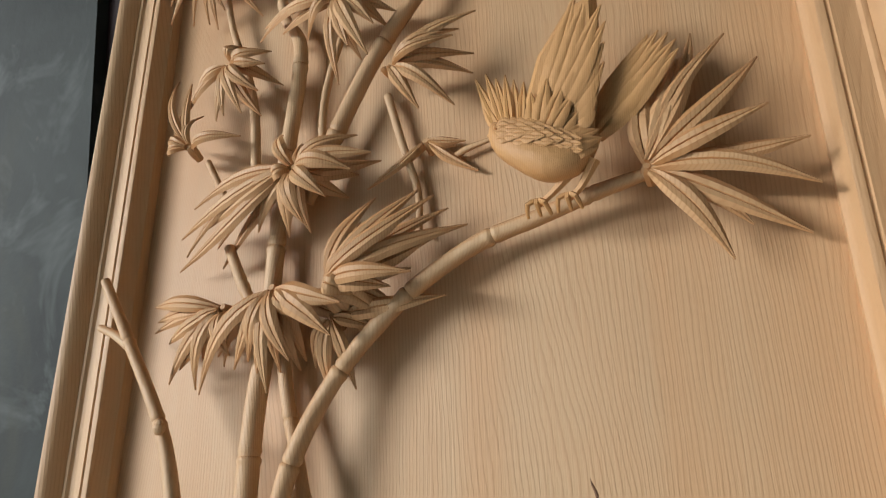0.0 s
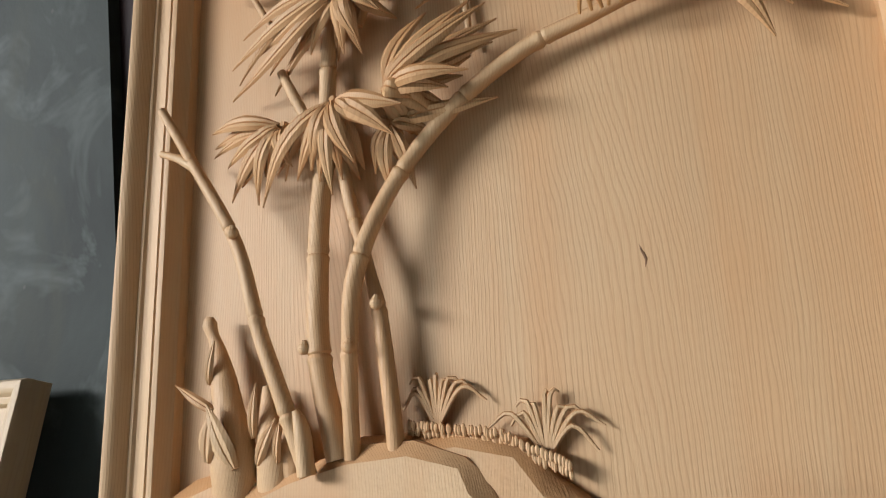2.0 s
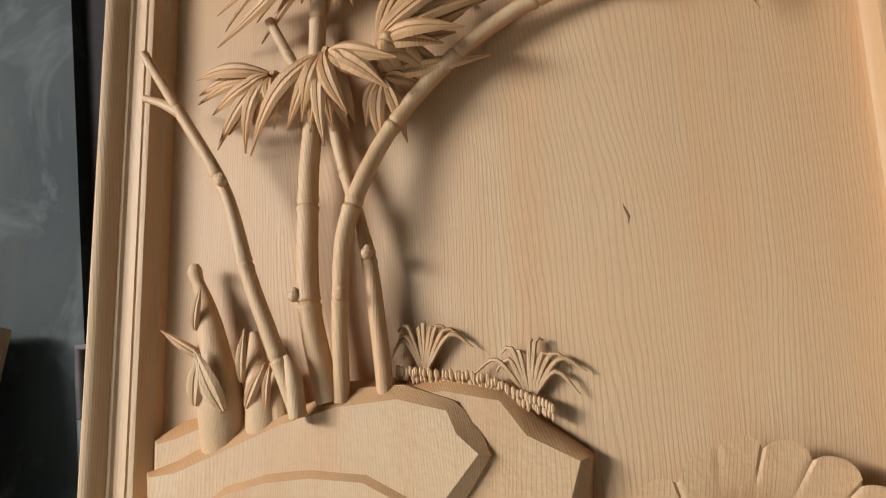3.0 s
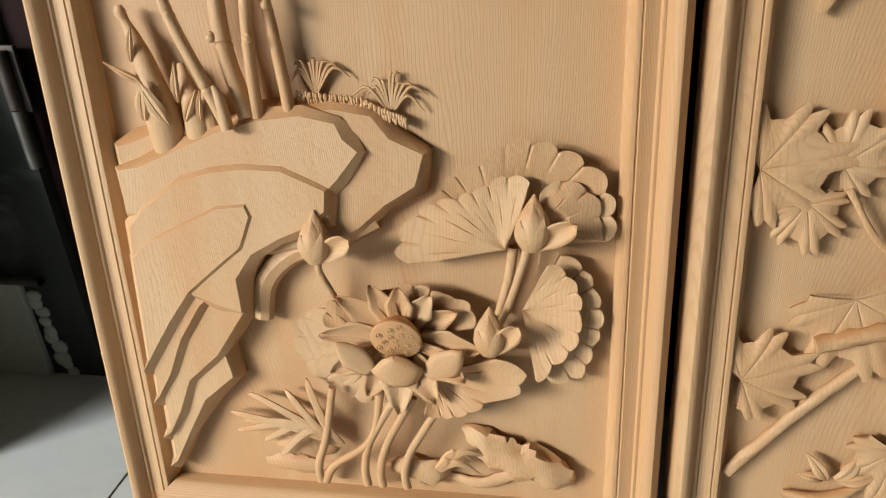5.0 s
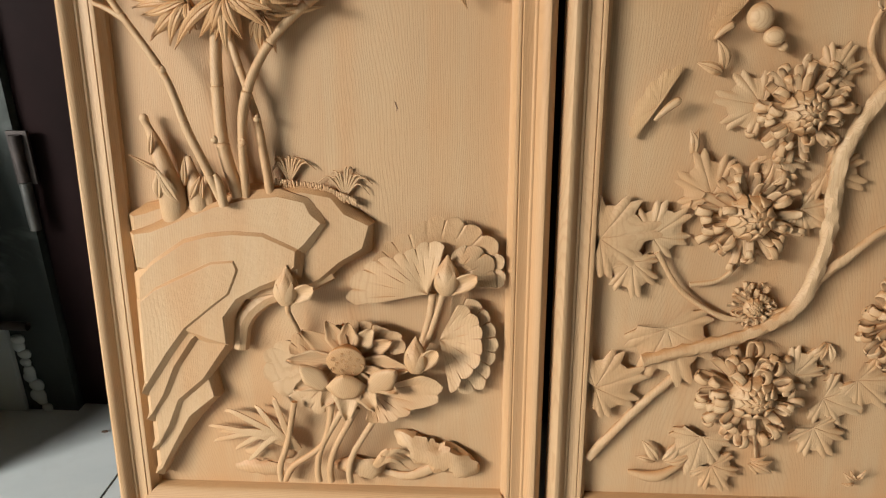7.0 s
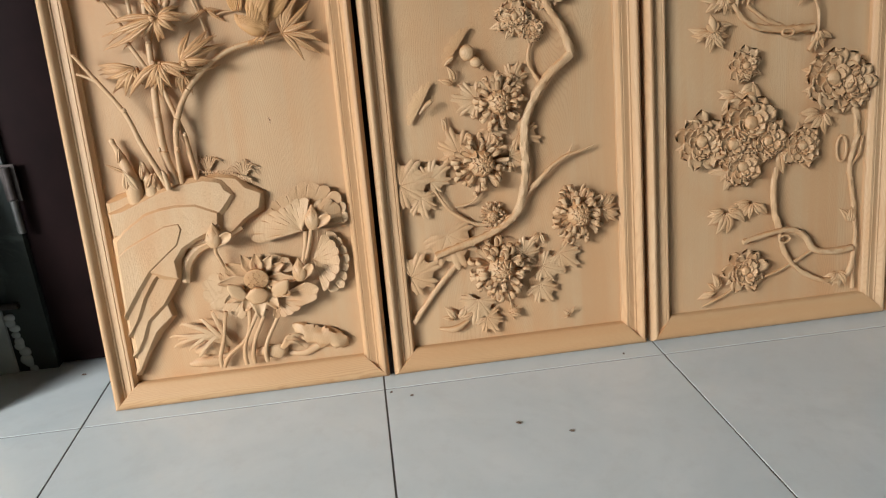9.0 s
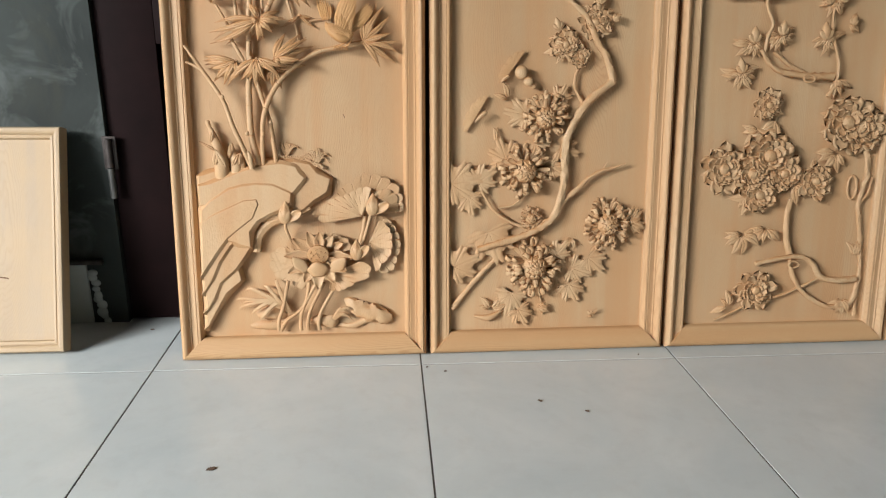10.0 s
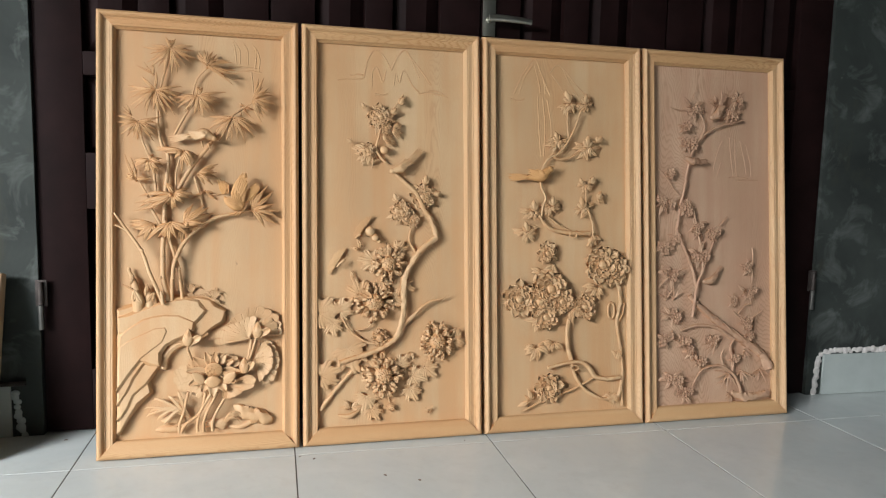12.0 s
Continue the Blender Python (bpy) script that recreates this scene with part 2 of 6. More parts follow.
def rail(w, h, side, profile=PROFILE):
    """One mitred rail of a moulded frame w by h: side is left, right, bottom or top."""
    bm = bmesh.new()
    ends = []
    n = 8
    for k in range(n + 1):
        f = k / n
        ring = []
        for d, y in profile:
            if side in ("left", "right"):
                x = d if side == "left" else w - d
                z = d + f * (h - 2 * d)
            else:
                z = d if side == "bottom" else h - d
                x = d + f * (w - 2 * d)
            ring.append(bm.verts.new((x, y, z)))
        ends.append(ring)
    for a, b in zip(ends, ends[1:]):
        for i in range(len(profile)):
            j = (i + 1) % len(profile)
            bm.faces.new((a[i], a[j], b[j], b[i]))
    bm.faces.new(ends[0])
    bm.faces.new(ends[-1])
    bmesh.ops.recalc_face_normals(bm, faces=bm.faces)
    return bm


def framed_board(name, label, matrix, w, h, board_mat, rail_mat, cross_mat, group, category="carving"):
    p = thing(name, label, category, matrix, group)
    part("board", boxed(RAIL - 0.006, w - RAIL + 0.006, BOARD, BOARD + 0.009, RAIL - 0.006, h - RAIL + 0.006), board_mat, p)
    for side in ("left", "right", "bottom", "top"):
        part("frame_rail", rail(w, h, side, FOOT if side == "bottom" else PROFILE), rail_mat if side in ("left", "right") else cross_mat, p)
    return p


def panel_at(i, z=0.0):
    return BASE @ pose(i * PITCH, 0, z)


GROUP = "set of four carved panels"
panel_bamboo = framed_board("carved_panel", "raw pine panel carved with bamboo, birds, rocks and lotus", panel_at(0), PW, PH, WOOD_BOARD, WOOD_RAIL, WOOD_RAIL_H, GROUP)
panel_chrys = framed_board("carved_panel", "raw pine panel carved with chrysanthemums, butterflies and a gnarled branch", panel_at(1), PW, PH, WOOD_BOARD, WOOD_RAIL, WOOD_RAIL_H, GROUP)
panel_peony = framed_board("carved_panel", "raw pine panel carved with peonies, buds and a perching bird", panel_at(2), PW, PH, WOOD_BOARD, WOOD_RAIL, WOOD_RAIL_H, GROUP)
panel_plum = framed_board("carved_panel", "rosy pine panel carved with plum blossom and an old trunk", panel_at(3), PW, PH, WOOD_PINK, WOOD_RAIL, WOOD_RAIL_H, GROUP)

# ---- carving shapes (in a panel's own upright frame: x right, y into the board, z up) ----
# Carvings are laid out over a ground at y = GROUND and then set on the board by sink().
GROUND = 0.023
RELIEF = 0.80  # how deep the relief stands, against the depths given below
FREE = ("leaf_spray", "bamboo_stalk", "twig", "bird", "stalk_bud", "stump", "bird_leg")  # undercut, standing free of the board


def sink(panel):
    for ob in panel.children:
        if ob.name.split(".")[0] not in ("board", "frame_rail"):
            depth = 1.0 if panel == panel_bamboo and ob.name.split(".")[0] in FREE else RELIEF
            ob.scale.y = depth
            ob.location.y = BOARD - depth * GROUND


def spline(pts, step=0.006):
    """Points along a smooth curve through pts (2 or 3 numbers and a radius each)."""
    p = [np.array(q, float) for q in pts]
    p = [2 * p[0] - p[1]] + p + [2 * p[-1] - p[-2]]
    out = []
    for a, b, c, d in zip(p, p[1:], p[2:], p[3:]):
        n = max(2, int(np.linalg.norm((c - b)[:3]) / step))
        for k in range(n):
            t = k / n
            out.append(0.5 * (2 * b + (c - a) * t + (2 * a - 5 * b + 4 * c - d) * t * t + (3 * b - a - 3 * c + d) * t ** 3))
    out.append(p[-2])
    return out


def tube(bm, pts, seg=10, step=0.006, nodes=(), rough=0.0, flat=1.0, seed=0):
    """A limb through pts (x, y, z, radius). nodes: lengths from its start at which it swells like a bamboo joint."""
    path = spline(pts, step)
    s, run = 0.0, [0.0]
    for a, b in zip(path, path[1:]):
        s += float(np.linalg.norm((b - a)[:3]))
        run.append(s)
    rings = []
    for i, q in enumerate(path):
        a, b = path[max(i - 1, 0)], path[min(i + 1, len(path) - 1)]
        d = Vector((b - a)[:3]).normalized()
        side = d.cross(Vector((0, 1, 0)))
        side = side.normalized() if side.length > 1e-4 else Vector((1, 0, 0))
        up = side.cross(d)
        r = max(q[3], 0.0006)
        for n in nodes:
            e = run[i] - n
            r *= 1 + 0.10 * math.exp(-(e / 0.0020) ** 2) - 0.16 * math.exp(-((e - 0.0028) / 0.0009) ** 2) + 0.06 * math.exp(-((e - 0.0052) / 0.0020) ** 2)
        ring = []
        for k in range(seg):
            f = 2 * math.pi * k / seg
            rr = r * (1 + rough * noise.noise(Vector((q[0] * 90 + math.cos(f) * 1.3, q[1] * 90 + seed, q[2] * 60 + math.sin(f) * 1.3))))
            ring.append(bm.verts.new(Vector(q[:3]) + side * math.cos(f) * rr + up * math.sin(f) * rr * flat))
        rings.append(ring)
    for a, b in zip(rings, rings[1:]):
        for k in range(seg):
            j = (k + 1) % seg
            bm.faces.new((a[k], a[j], b[j], b[k]))
    bm.faces.new(rings[0][::-1])
    bm.faces.new(rings[-1])
    return bm


def joints(pts, first, gap):
    """Lengths of the joints along a stalk."""
    total = sum((Vector(b[:3]) - Vector(a[:3])).length for a, b in zip(pts, pts[1:]))
    out, s = [], first
    while s < total - 0.01:
        out.append(s)
        s += gap
    return out


def blade(bm, x, y, z, tx, tz, width=0.010, bow=0.010, ty=None, curl=0.0, thick=0.0035, rows=9):
    """A long carved leaf from (x, y, z) to a tip at (tx, ty, tz), ridged, with a cut midrib, bowed out from the board."""
    ty = GROUND - 0.006 if ty is None else ty
    a, b = Vector((x, y, z)), Vector((tx, ty, tz))
    d = b - a
    flat = Vector((d.x, 0, d.z))
    L = max(flat.length, 1e-4)
    side = Vector((-d.z, 0, d.x)) / L
    rings = []
    for i in range(rows):
        t = i / (rows - 1)
        w = width * 0.5 * (0.36 + 0.64 * math.sin(math.pi * 0.5 * t / 0.36) if t < 0.36 else 1 - ((t - 0.36) / 0.64) ** 1.8)
        w = max(w, 0.0005)
        c = a + d * t + Vector((0, -bow * math.sin(math.pi * t ** 0.8), 0)) + side * (curl * L * math.sin(math.pi * t))
        h = thick * (1 - 0.75 * t)
        ring = [c + side * w + Vector((0, h * 0.55, 0)), c + side * w * 0.55 - Vector((0, h * 0.30, 0)), c + side * w * 0.10 - Vector((0, h * 0.12, 0)), c + Vector((0, h * 0.22, 0)),
                c - side * w * 0.10 - Vector((0, h * 0.12, 0)), c - side * w * 0.55 - Vector((0, h * 0.30, 0)), c - side * w + Vector((0, h * 0.55, 0)), c + Vector((0, h * 1.3, 0))]
        rings.append([bm.verts.new(v) for v in ring])
    n = len(rings[0])
    for p, q in zip(rings, rings[1:]):
        for k in range(n):
            bm.faces.new((p[k], p[(k + 1) % n], q[(k + 1) % n], q[k]))
    bm.faces.new(rings[0])
    bm.faces.new(rings[-1][::-1])
    return bm


def finish(bm):
    bmesh.ops.recalc_face_normals(bm, faces=bm.faces)
    return bm


def spray(panel, x, z, tips, y=-0.008, width=0.011, bow=0.010, mat=None, seed=0, name="leaf_spray", high=0, under=True):
    """A spray of bamboo leaves: a knuckle, and one leaf for each tip."""
    rnd = random.Random(seed + int(x * 1000) * 7 + int(z * 1000))
    y = 0.6 * y if y < 0 else y
    bm = bmesh.new()
    tube(bm, [(x, y + 0.012, z - 0.004, 0.003), (x, y + 0.003, z, 0.0038), (x, y - 0.001, z + 0.001, 0.002)], seg=8, step=0.003)
    s = part(name, finish(bm), mat or WOOD_LEAF, panel)
    for i, tip in enumerate(tips):
        tx, tz = tip[:2]
        L = math.hypot(tx - x, tz - z)
        k = 0.0025
        bm = bmesh.new()
        blade(bm, x + (tx - x) * k / L, y - 0.0016 * (i % 3) + rnd.uniform(-0.001, 0.002), z + (tz - z) * k / L, tx, tz, width * rnd.uniform(0.88, 1.12), bow * rnd.uniform(0.6, 1.2),
              ty=tip[2] if len(tip) > 2 else rnd.uniform(-0.006, 0.010) if high else rnd.uniform(-0.005, GROUND - 0.011), curl=rnd.uniform(-0.07, 0.07))
        part("leaf", finish(bm), mat or WOOD_LEAF, s)
        if under and y < 0 and not high and (i % 2 == 0 or i % 5 == 1):
            # a shorter leaf beneath, turned a little
            a = math.atan2(tz - z, tx - x) + rnd.choice((-1, 1)) * rnd.uniform(0.14, 0.24)
            r = L * rnd.uniform(0.72, 0.95)
            bm = bmesh.new()
            blade(bm, x + 0.004 * math.cos(a), y + 0.006, z + 0.004 * math.sin(a), x + r * math.cos(a), z + r * math.sin(a), width * 0.95, bow * 0.5, ty=rnd.uniform(0.006, 0.016), curl=rnd.uniform(-0.08, 0.08))
            part("leaf", finish(bm), mat or WOOD_LEAF, s)
    return s


def fan(x, z, start, stop, n, length, seed=0, down=0.0):
    """Tips of n leaves between two angles (degrees, 0 to the right, 90 up)."""
    rnd = random.Random(seed + int(x * 997 + z * 577))
    tips = []
    for i in range(n):
        a = radians(start + (stop - start) * (i + rnd.uniform(-0.25, 0.25)) / max(n - 1, 1))
        r = length * rnd.uniform(0.72, 1.08)
        tips.append((x + r * math.cos(a), z + r * math.sin(a) - down * r))
    return tips


def slab(bm, outline, top, bottom=GROUND + 0.002, chamfer=0.004, tilt=0.0, wobble=0.0, seed=0, scoop=0.0, drop=0.8):
    """A flat-topped, chamfered block with the outline given: carved strata of rock, or a plate of leaf."""
    cz = sum(p[1] for p in outline) / len(outline)
    n = len(outline)
    area = sum(outline[i][0] * outline[(i + 1) % n][1] - outline[(i + 1) % n][0] * outline[i][1] for i in range(n))
    sgn = 1 if area > 0 else -1
    low, mid, high = [], [], []
    for i, (x, z) in enumerate(outline):
        (ax, az), (bx, bz) = outline[i - 1], outline[(i + 1) % n]
        tx, tz = bx - ax, bz - az
        m = math.hypot(tx, tz)
        nx, nz = -tz / m * sgn, tx / m * sgn
        y = min(top + tilt * (z - cz) + wobble * noise.noise(Vector((x * 40, z * 40, seed))), bottom - 0.002)
        c = chamfer * (1 + scoop * math.sin(2.4 * i + seed))
        low.append(bm.verts.new((x - nx * 0.001, bottom, z - nz * 0.001)))
        mid.append(bm.verts.new((x, y + c * drop, z)))
        high.append(bm.verts.new((x + nx * c, y, z + nz * c)))
    for a, b in ((low, mid), (mid, high)):
        for i in range(n):
            j = (i + 1) % n
            bm.faces.new((a[i], a[j], b[j], b[i]))
    edges = [bm.edges.get((high[i], high[(i + 1) % n])) for i in range(n)]
    fill = bmesh.ops.triangle_fill(bm, edges=edges, use_beauty=True, use_dissolve=False)
    return [f for f in fill["geom"] if isinstance(f, bmesh.types.BMFace)]


def radial(bm, x, z, size, turn, lobes=5, tooth=0.10, deep=0.30, y=0.0, dome=0.006, edge=0.004, sector=(-180, 180), squash=1.0, vein=0.0012, wave=0.0, rings=6, seg=72, bottom=None, point=0.0, ruffle=0.0, hole=0.0):
    """A lobed leaf carved as a shallow dome with sunk veins; the stalk's end is its centre. sector: the arc that it covers, in degrees about its turn."""
    whole = sector[1] - sector[0] >= 359
    a0, a1 = radians(sector[0]), radians(sector[1])
    grid = []
    for i in range(rings + 1):
        f = hole + (1 - hole) * i / rings
        row = []
        for k in range(seg + (0 if whole else 1)):
            t = a0 + (a1 - a0) * k / seg
            ph = (k / seg) * lobes
            u = abs((ph % 1) - 0.5) * 2
            R = size * (1 - deep * u ** 1.6 * ((f - hole) / (1 - hole) if hole else 1.0)) * (1 + tooth * (abs(((ph * 3) % 1) - 0.5) * 2 - 0.5) * f)
            R *= 1 - point * (abs(t) / math.pi) ** 1.2
            R *= 1 + (0.05 * math.sin(ph * 2.7 + turn) if ruffle else 0.0)
            r = R * f
            lx, lz = r * math.cos(t), r * math.sin(t) * squash
            c, s = math.cos(radians(turn)), math.sin(radians(turn))
            fh = r / size if ruffle else f
            h = dome * math.sin(math.pi * min(fh * 0.62 + 0.2, 1)) + wave * fh * fh * math.sin(t * 3.3 + 1.0)
            v = vein * (math.exp(-(u / 0.11) ** 2) + (0.1 if ruffle else 0.5) * math.exp(-((abs((ph * 3) % 1 - 0.5) * 2) / 0.25) ** 2) * f) * (1 - 0.4 * f)
            row.append(bm.verts.new((x + lx * c - lz * s, y - h + v + edge * fh ** 3 + ruffle * f ** 7 * math.cos(2 * math.pi * ph + 0.6 * math.sin(ph * 2.1)), z + lx * s + lz * c)))
        grid.append(row)
    n = len(grid[0])
    span = range(n if whole else n - 1)
    for a, b in zip(grid, grid[1:]):
        for k in span:
            bm.faces.new((a[k], a[(k + 1) % n], b[(k + 1) % n], b[k]))
    bot = bottom if bottom is not None else 0.0035
    low = [bm.verts.new(v.co + Vector((0, bot, 0)) + (Vector((x, v.co.y, z)) - v.co) * 0.05) for v in grid[-1]]
    for k in span:
        bm.faces.new((grid[-1][k], grid[-1][(k + 1) % n], low[(k + 1) % n], low[k]))
    hub = bm.verts.new((x, y + bot + edge, z))
    for k in span:
        bm.faces.new((low[k], low[(k + 1) % n], hub))
    bmesh.ops.remove_doubles(bm, verts=grid[0], dist=1e-6)
    return bm


PETALS = {}


def petal_mesh(L, W, cup, bend, tip=0.0, thick=0.0016, blunt=0.8, ragged=0.0, base=0.25):
    """A petal along +z from the origin, its face to -y; bend: degrees through which it curls forward."""
    key = (L, W, cup, bend, tip, thick, blunt, ragged, base)
    if key in PETALS:
        return PETALS[key]
    bm = bmesh.new()
    R, C = 9, 7
    front, back = [], []
    py, pz, a = 0.0, 0.0, 0.0
    for i in range(R):
        f = i / (R - 1)
        w = W * 0.5 * (base + (1 - base) * math.sin(math.pi * 0.5 * min(1, f / 0.6))) * (max(0.0, 1 - max(0, (f - 0.55) / 0.45) ** (2.2 * blunt + 0.6)) ** 0.5 + 0.04)
        rf, rb = [], []
        for j in range(C):
            v = j / (C - 1) * 2 - 1
            off = -cup * W * v * v + (thick * 0.5 if abs(v) < 0.1 else 0)
            yy = py + off * math.cos(a)
            zz = pz + off * math.sin(a) * -1 + ragged * L * f * math.sin(v * 7)
            rf.append(bm.verts.new((v * w, yy, zz)))
            rb.append(bm.verts.new((v * w * 0.94, yy + thick * math.cos(a), zz - thick * math.sin(a))))
        front.append(rf)
        back.append(rb)
        st = L / (R - 1)
        a = radians(bend) * f ** 1.4
        py -= st * math.sin(a)
        pz += st * math.cos(a)
    for g, flip in ((front, False), (back, True)):
        for p, q in zip(g, g[1:]):
            for j in range(C - 1):
                vs = (p[j], p[j + 1], q[j + 1], q[j])
                bm.faces.new(vs[::-1] if flip else vs)
    for p, q, r, s in [(front[i][e], front[i + 1][e], back[i + 1][e], back[i][e]) for i in range(R - 1) for e in (0, -1)] + [(front[e][j], front[e][j + 1], back[e][j + 1], back[e][j]) for j in range(C - 1) for e in (0, -1)]:
        bm.faces.new((p, q, r, s))
    finish(bm)
    me = bpy.data.meshes.new("petal")
    bm.to_mesh(me)
    bm.free()
    me.polygons.foreach_set("use_smooth", [True] * len(me.polygons))
    PETALS[key] = me
    return me


def place_petal(flower, mesh, m, mat, name="petal"):
    if not mesh.materials:
        mesh.materials.append(mat)
    ob = new(name, mesh)
    ob.parent = flower
    ob.matrix_basis = m
    return ob


def bead(bm, x, y, z, r, sy=1.0, sz=1.0, seg=10):
    res = bmesh.ops.create_uvsphere(bm, u_segments=seg, v_segments=max(6, seg - 2), radius=1.0)
    for v in res["verts"]:
        v.co = Vector((x + v.co.x * r, y + v.co.y * r * sy, z + v.co.z * r * sz))


def limb(panel, name, pts, mat=None, rough=0.0, seg=10, nodes=(), label="", seed=0):
    bm = bmesh.new()
    tube(bm, pts, seg=seg, nodes=nodes, rough=rough, seed=seed, step=0.0014 if nodes else 0.006)
    return part(name, finish(bm), mat or WOOD_CARVED, panel, label)


def feathers(bm, x, z, y, a0, a1, n, l0, l1, width, ty, shift=(0, 0), bow=0.004):
    """A row of overlapping feathers from a line that starts at (x, z) and runs by shift."""
    for i in range(n):
        f = i / max(n - 1, 1)
        a, L = radians(a0 + (a1 - a0) * f), l0 + (l1 - l0) * f
        bx, bz = x + shift[0] * f, z + shift[1] * f
        blade(bm, bx, y - 0.0008 * i, bz, bx + L * math.cos(a), bz + L * math.sin(a), width, bow, ty=ty, thick=0.0024, rows=6)

# ---- first panel: bamboo, birds, rocks and lotus ----
P = panel_bamboo


def stalk(pts, gap=0.055, first=0.03, name="bamboo_stalk"):
    pts = [(x, y, z, r * 0.67) for x, y, z, r in pts]
    return limb(P, name, pts, WOOD_CARVED, nodes=joints(pts, first, gap), seg=14)


stalk([(0.180, -0.010, 0.440, 0.0082), (0.161, -0.014, 0.491, 0.0080), (0.145, -0.014, 0.529, 0.0076), (0.124, -0.014, 0.590, 0.0066), (0.083, -0.014, 0.654, 0.0060), (0.052, -0.014, 0.700, 0.0050)], 0.066, 0.036)
limb(P, "twig", [(0.085, -0.014, 0.650, 0.0042), (0.070, -0.014, 0.659, 0.0032), (0.053, -0.013, 0.666, 0.0026)])
stalk([(0.193, 0.004, 0.448, 0.0125), (0.180, 0.002, 0.509, 0.0112), (0.178, 0.003, 0.572, 0.0105), (0.179, 0.006, 0.623, 0.0100), (0.185, 0.010, 0.680, 0.0095)], 0.066, 0.062)
stalk([(0.203, 0.002, 0.448, 0.0075), (0.204, -0.002, 0.509, 0.0078), (0.212, -0.006, 0.562, 0.0086), (0.237, 0.001, 0.617, 0.0080), (0.280, 0.005, 0.662, 0.0080), (0.325, 0.007, 0.689, 0.0078),
       (0.366, 0.007, 0.700, 0.0072), (0.398, 0.006, 0.708, 0.0066), (0.431, 0.005, 0.714, 0.0052)], 0.060, 0.062)
stalk([(0.231, 0.006, 0.448, 0.0080), (0.228, 0.006, 0.480, 0.0080), (0.221, 0.006, 0.535, 0.0074), (0.214, 0.006, 0.563, 0.0064), (0.200, 0.008, 0.610, 0.0066), (0.190, 0.010, 0.650, 0.0062)], 0.062, 0.088)
# upper stalks
stalk([(0.180, 0.010, 0.660, 0.0088), (0.184, 0.009, 0.758, 0.0086), (0.192, 0.009, 0.862, 0.0080), (0.173, 0.010, 0.905, 0.0062), (0.163, 0.011, 0.982, 0.0052), (0.171, 0.011, 1.062, 0.0046), (0.197, 0.010, 1.165, 0.0036)], 0.070, 0.05)
stalk([(0.205, 0.008, 0.740, 0.0080), (0.222, 0.007, 0.775, 0.0088), (0.256, 0.006, 0.836, 0.0088), (0.299, 0.006, 0.892, 0.0078), (0.332, 0.007, 0.949, 0.0062), (0.369, 0.008, 0.990, 0.0050), (0.431, 0.008, 1.036, 0.0036)], 0.072, 0.05)
stalk([(0.214, 0.012, 0.765, 0.0044), (0.214, 0.011, 0.821, 0.0042), (0.231, 0.010, 0.882, 0.0036)], 0.05, 0.03)
stalk([(0.160, 0.011, 0.735, 0.0058), (0.156, 0.011, 0.790, 0.0056), (0.148, 0.010, 0.842, 0.0050), (0.122, 0.010, 0.910, 0.0040), (0.112, 0.009, 0.958, 0.0034)], 0.055, 0.03)
stalk([(0.140, 0.010, 0.745, 0.0046), (0.116, 0.006, 0.789, 0.0034)], 0.03, 0.02)
stalk([(0.205, 0.010, 0.920, 0.0052), (0.236, 0.010, 0.982, 0.0048), (0.272, 0.008, 1.038, 0.0036)], 0.05, 0.03)
stalk([(0.258, 0.013, 1.045, 0.0036), (0.272, 0.012, 1.096, 0.0032), (0.300, 0.010, 1.130, 0.0026)], 0.05, 0.03)
stalk([(0.172, 0.004, 0.668, 0.0056), (0.160, 0.003, 0.690, 0.0058), (0.146, 0.004, 0.716, 0.0052)], 0.03, 0.02)
limb(P, "twig", [(0.263, 0.014, 0.810, 0.0030), (0.275, 0.015, 0.768, 0.0028), (0.285, 0.016, 0.735, 0.0025), (0.286, 0.016, 0.705, 0.0020)])
# joint buds and a short stump
for x, z, y in ((0.207, 0.514, -0.008), (0.172, 0.516, -0.004), (0.223, 0.540, -0.002), (0.126, 0.594, -0.020)):
    bm = bmesh.new()
    bead(bm, x, y, z, 0.0042, 0.9, 1.0)
    tube(bm, [(x, y, z, 0.004), (x + 0.001, y - 0.001, z + 0.005, 0.0015)], seg=8, step=0.003)
    part("stalk_bud", finish(bm), WOOD_CARVED, P)
limb(P, "stump", [(0.180, -0.012, 0.440, 0.0056), (0.177, -0.013, 0.466, 0.0052), (0.173, -0.014, 0.478, 0.0022)])

# leaf sprays that the camera passes near
spray(P, 0.201, 0.674, [(0.253, 0.658, -0.020), (0.246, 0.640, -0.018), (0.217, 0.628, -0.016), (0.196, 0.612, -0.008), (0.177, 0.633, -0.004), (0.163, 0.630, 0.000), (0.132, 0.617, 0.004), (0.149, 0.634, 0.006), (0.181, 0.626, 0.000), (0.228, 0.651, -0.014), (0.196, 0.626, 0.004)], y=-0.026, width=0.0130, bow=0.010, under=True)
spray(P, 0.237, 0.674, [(0.297, 0.671, -0.018), (0.281, 0.666, -0.012), (0.306, 0.720, -0.006), (0.294, 0.729, 0.000), (0.291, 0.709, -0.010), (0.258, 0.665, -0.010), (0.262, 0.730, 0.002), (0.263, 0.694, -0.014), (0.322, 0.703, 0.006), (0.303, 0.697, 0.002), (0.268, 0.654, 0.006), (0.250, 0.648, 0.010)], y=-0.020, width=0.0130, bow=0.010, under=True)
spray(P, 0.237, 0.655, [(0.305, 0.664, 0.012), (0.262, 0.648, 0.008), (0.247, 0.613, 0.010), (0.237, 0.631, 0.012), (0.230, 0.611, 0.012), (0.218, 0.628, 0.010)], y=-0.004, width=0.0110, bow=0.006, under=False)
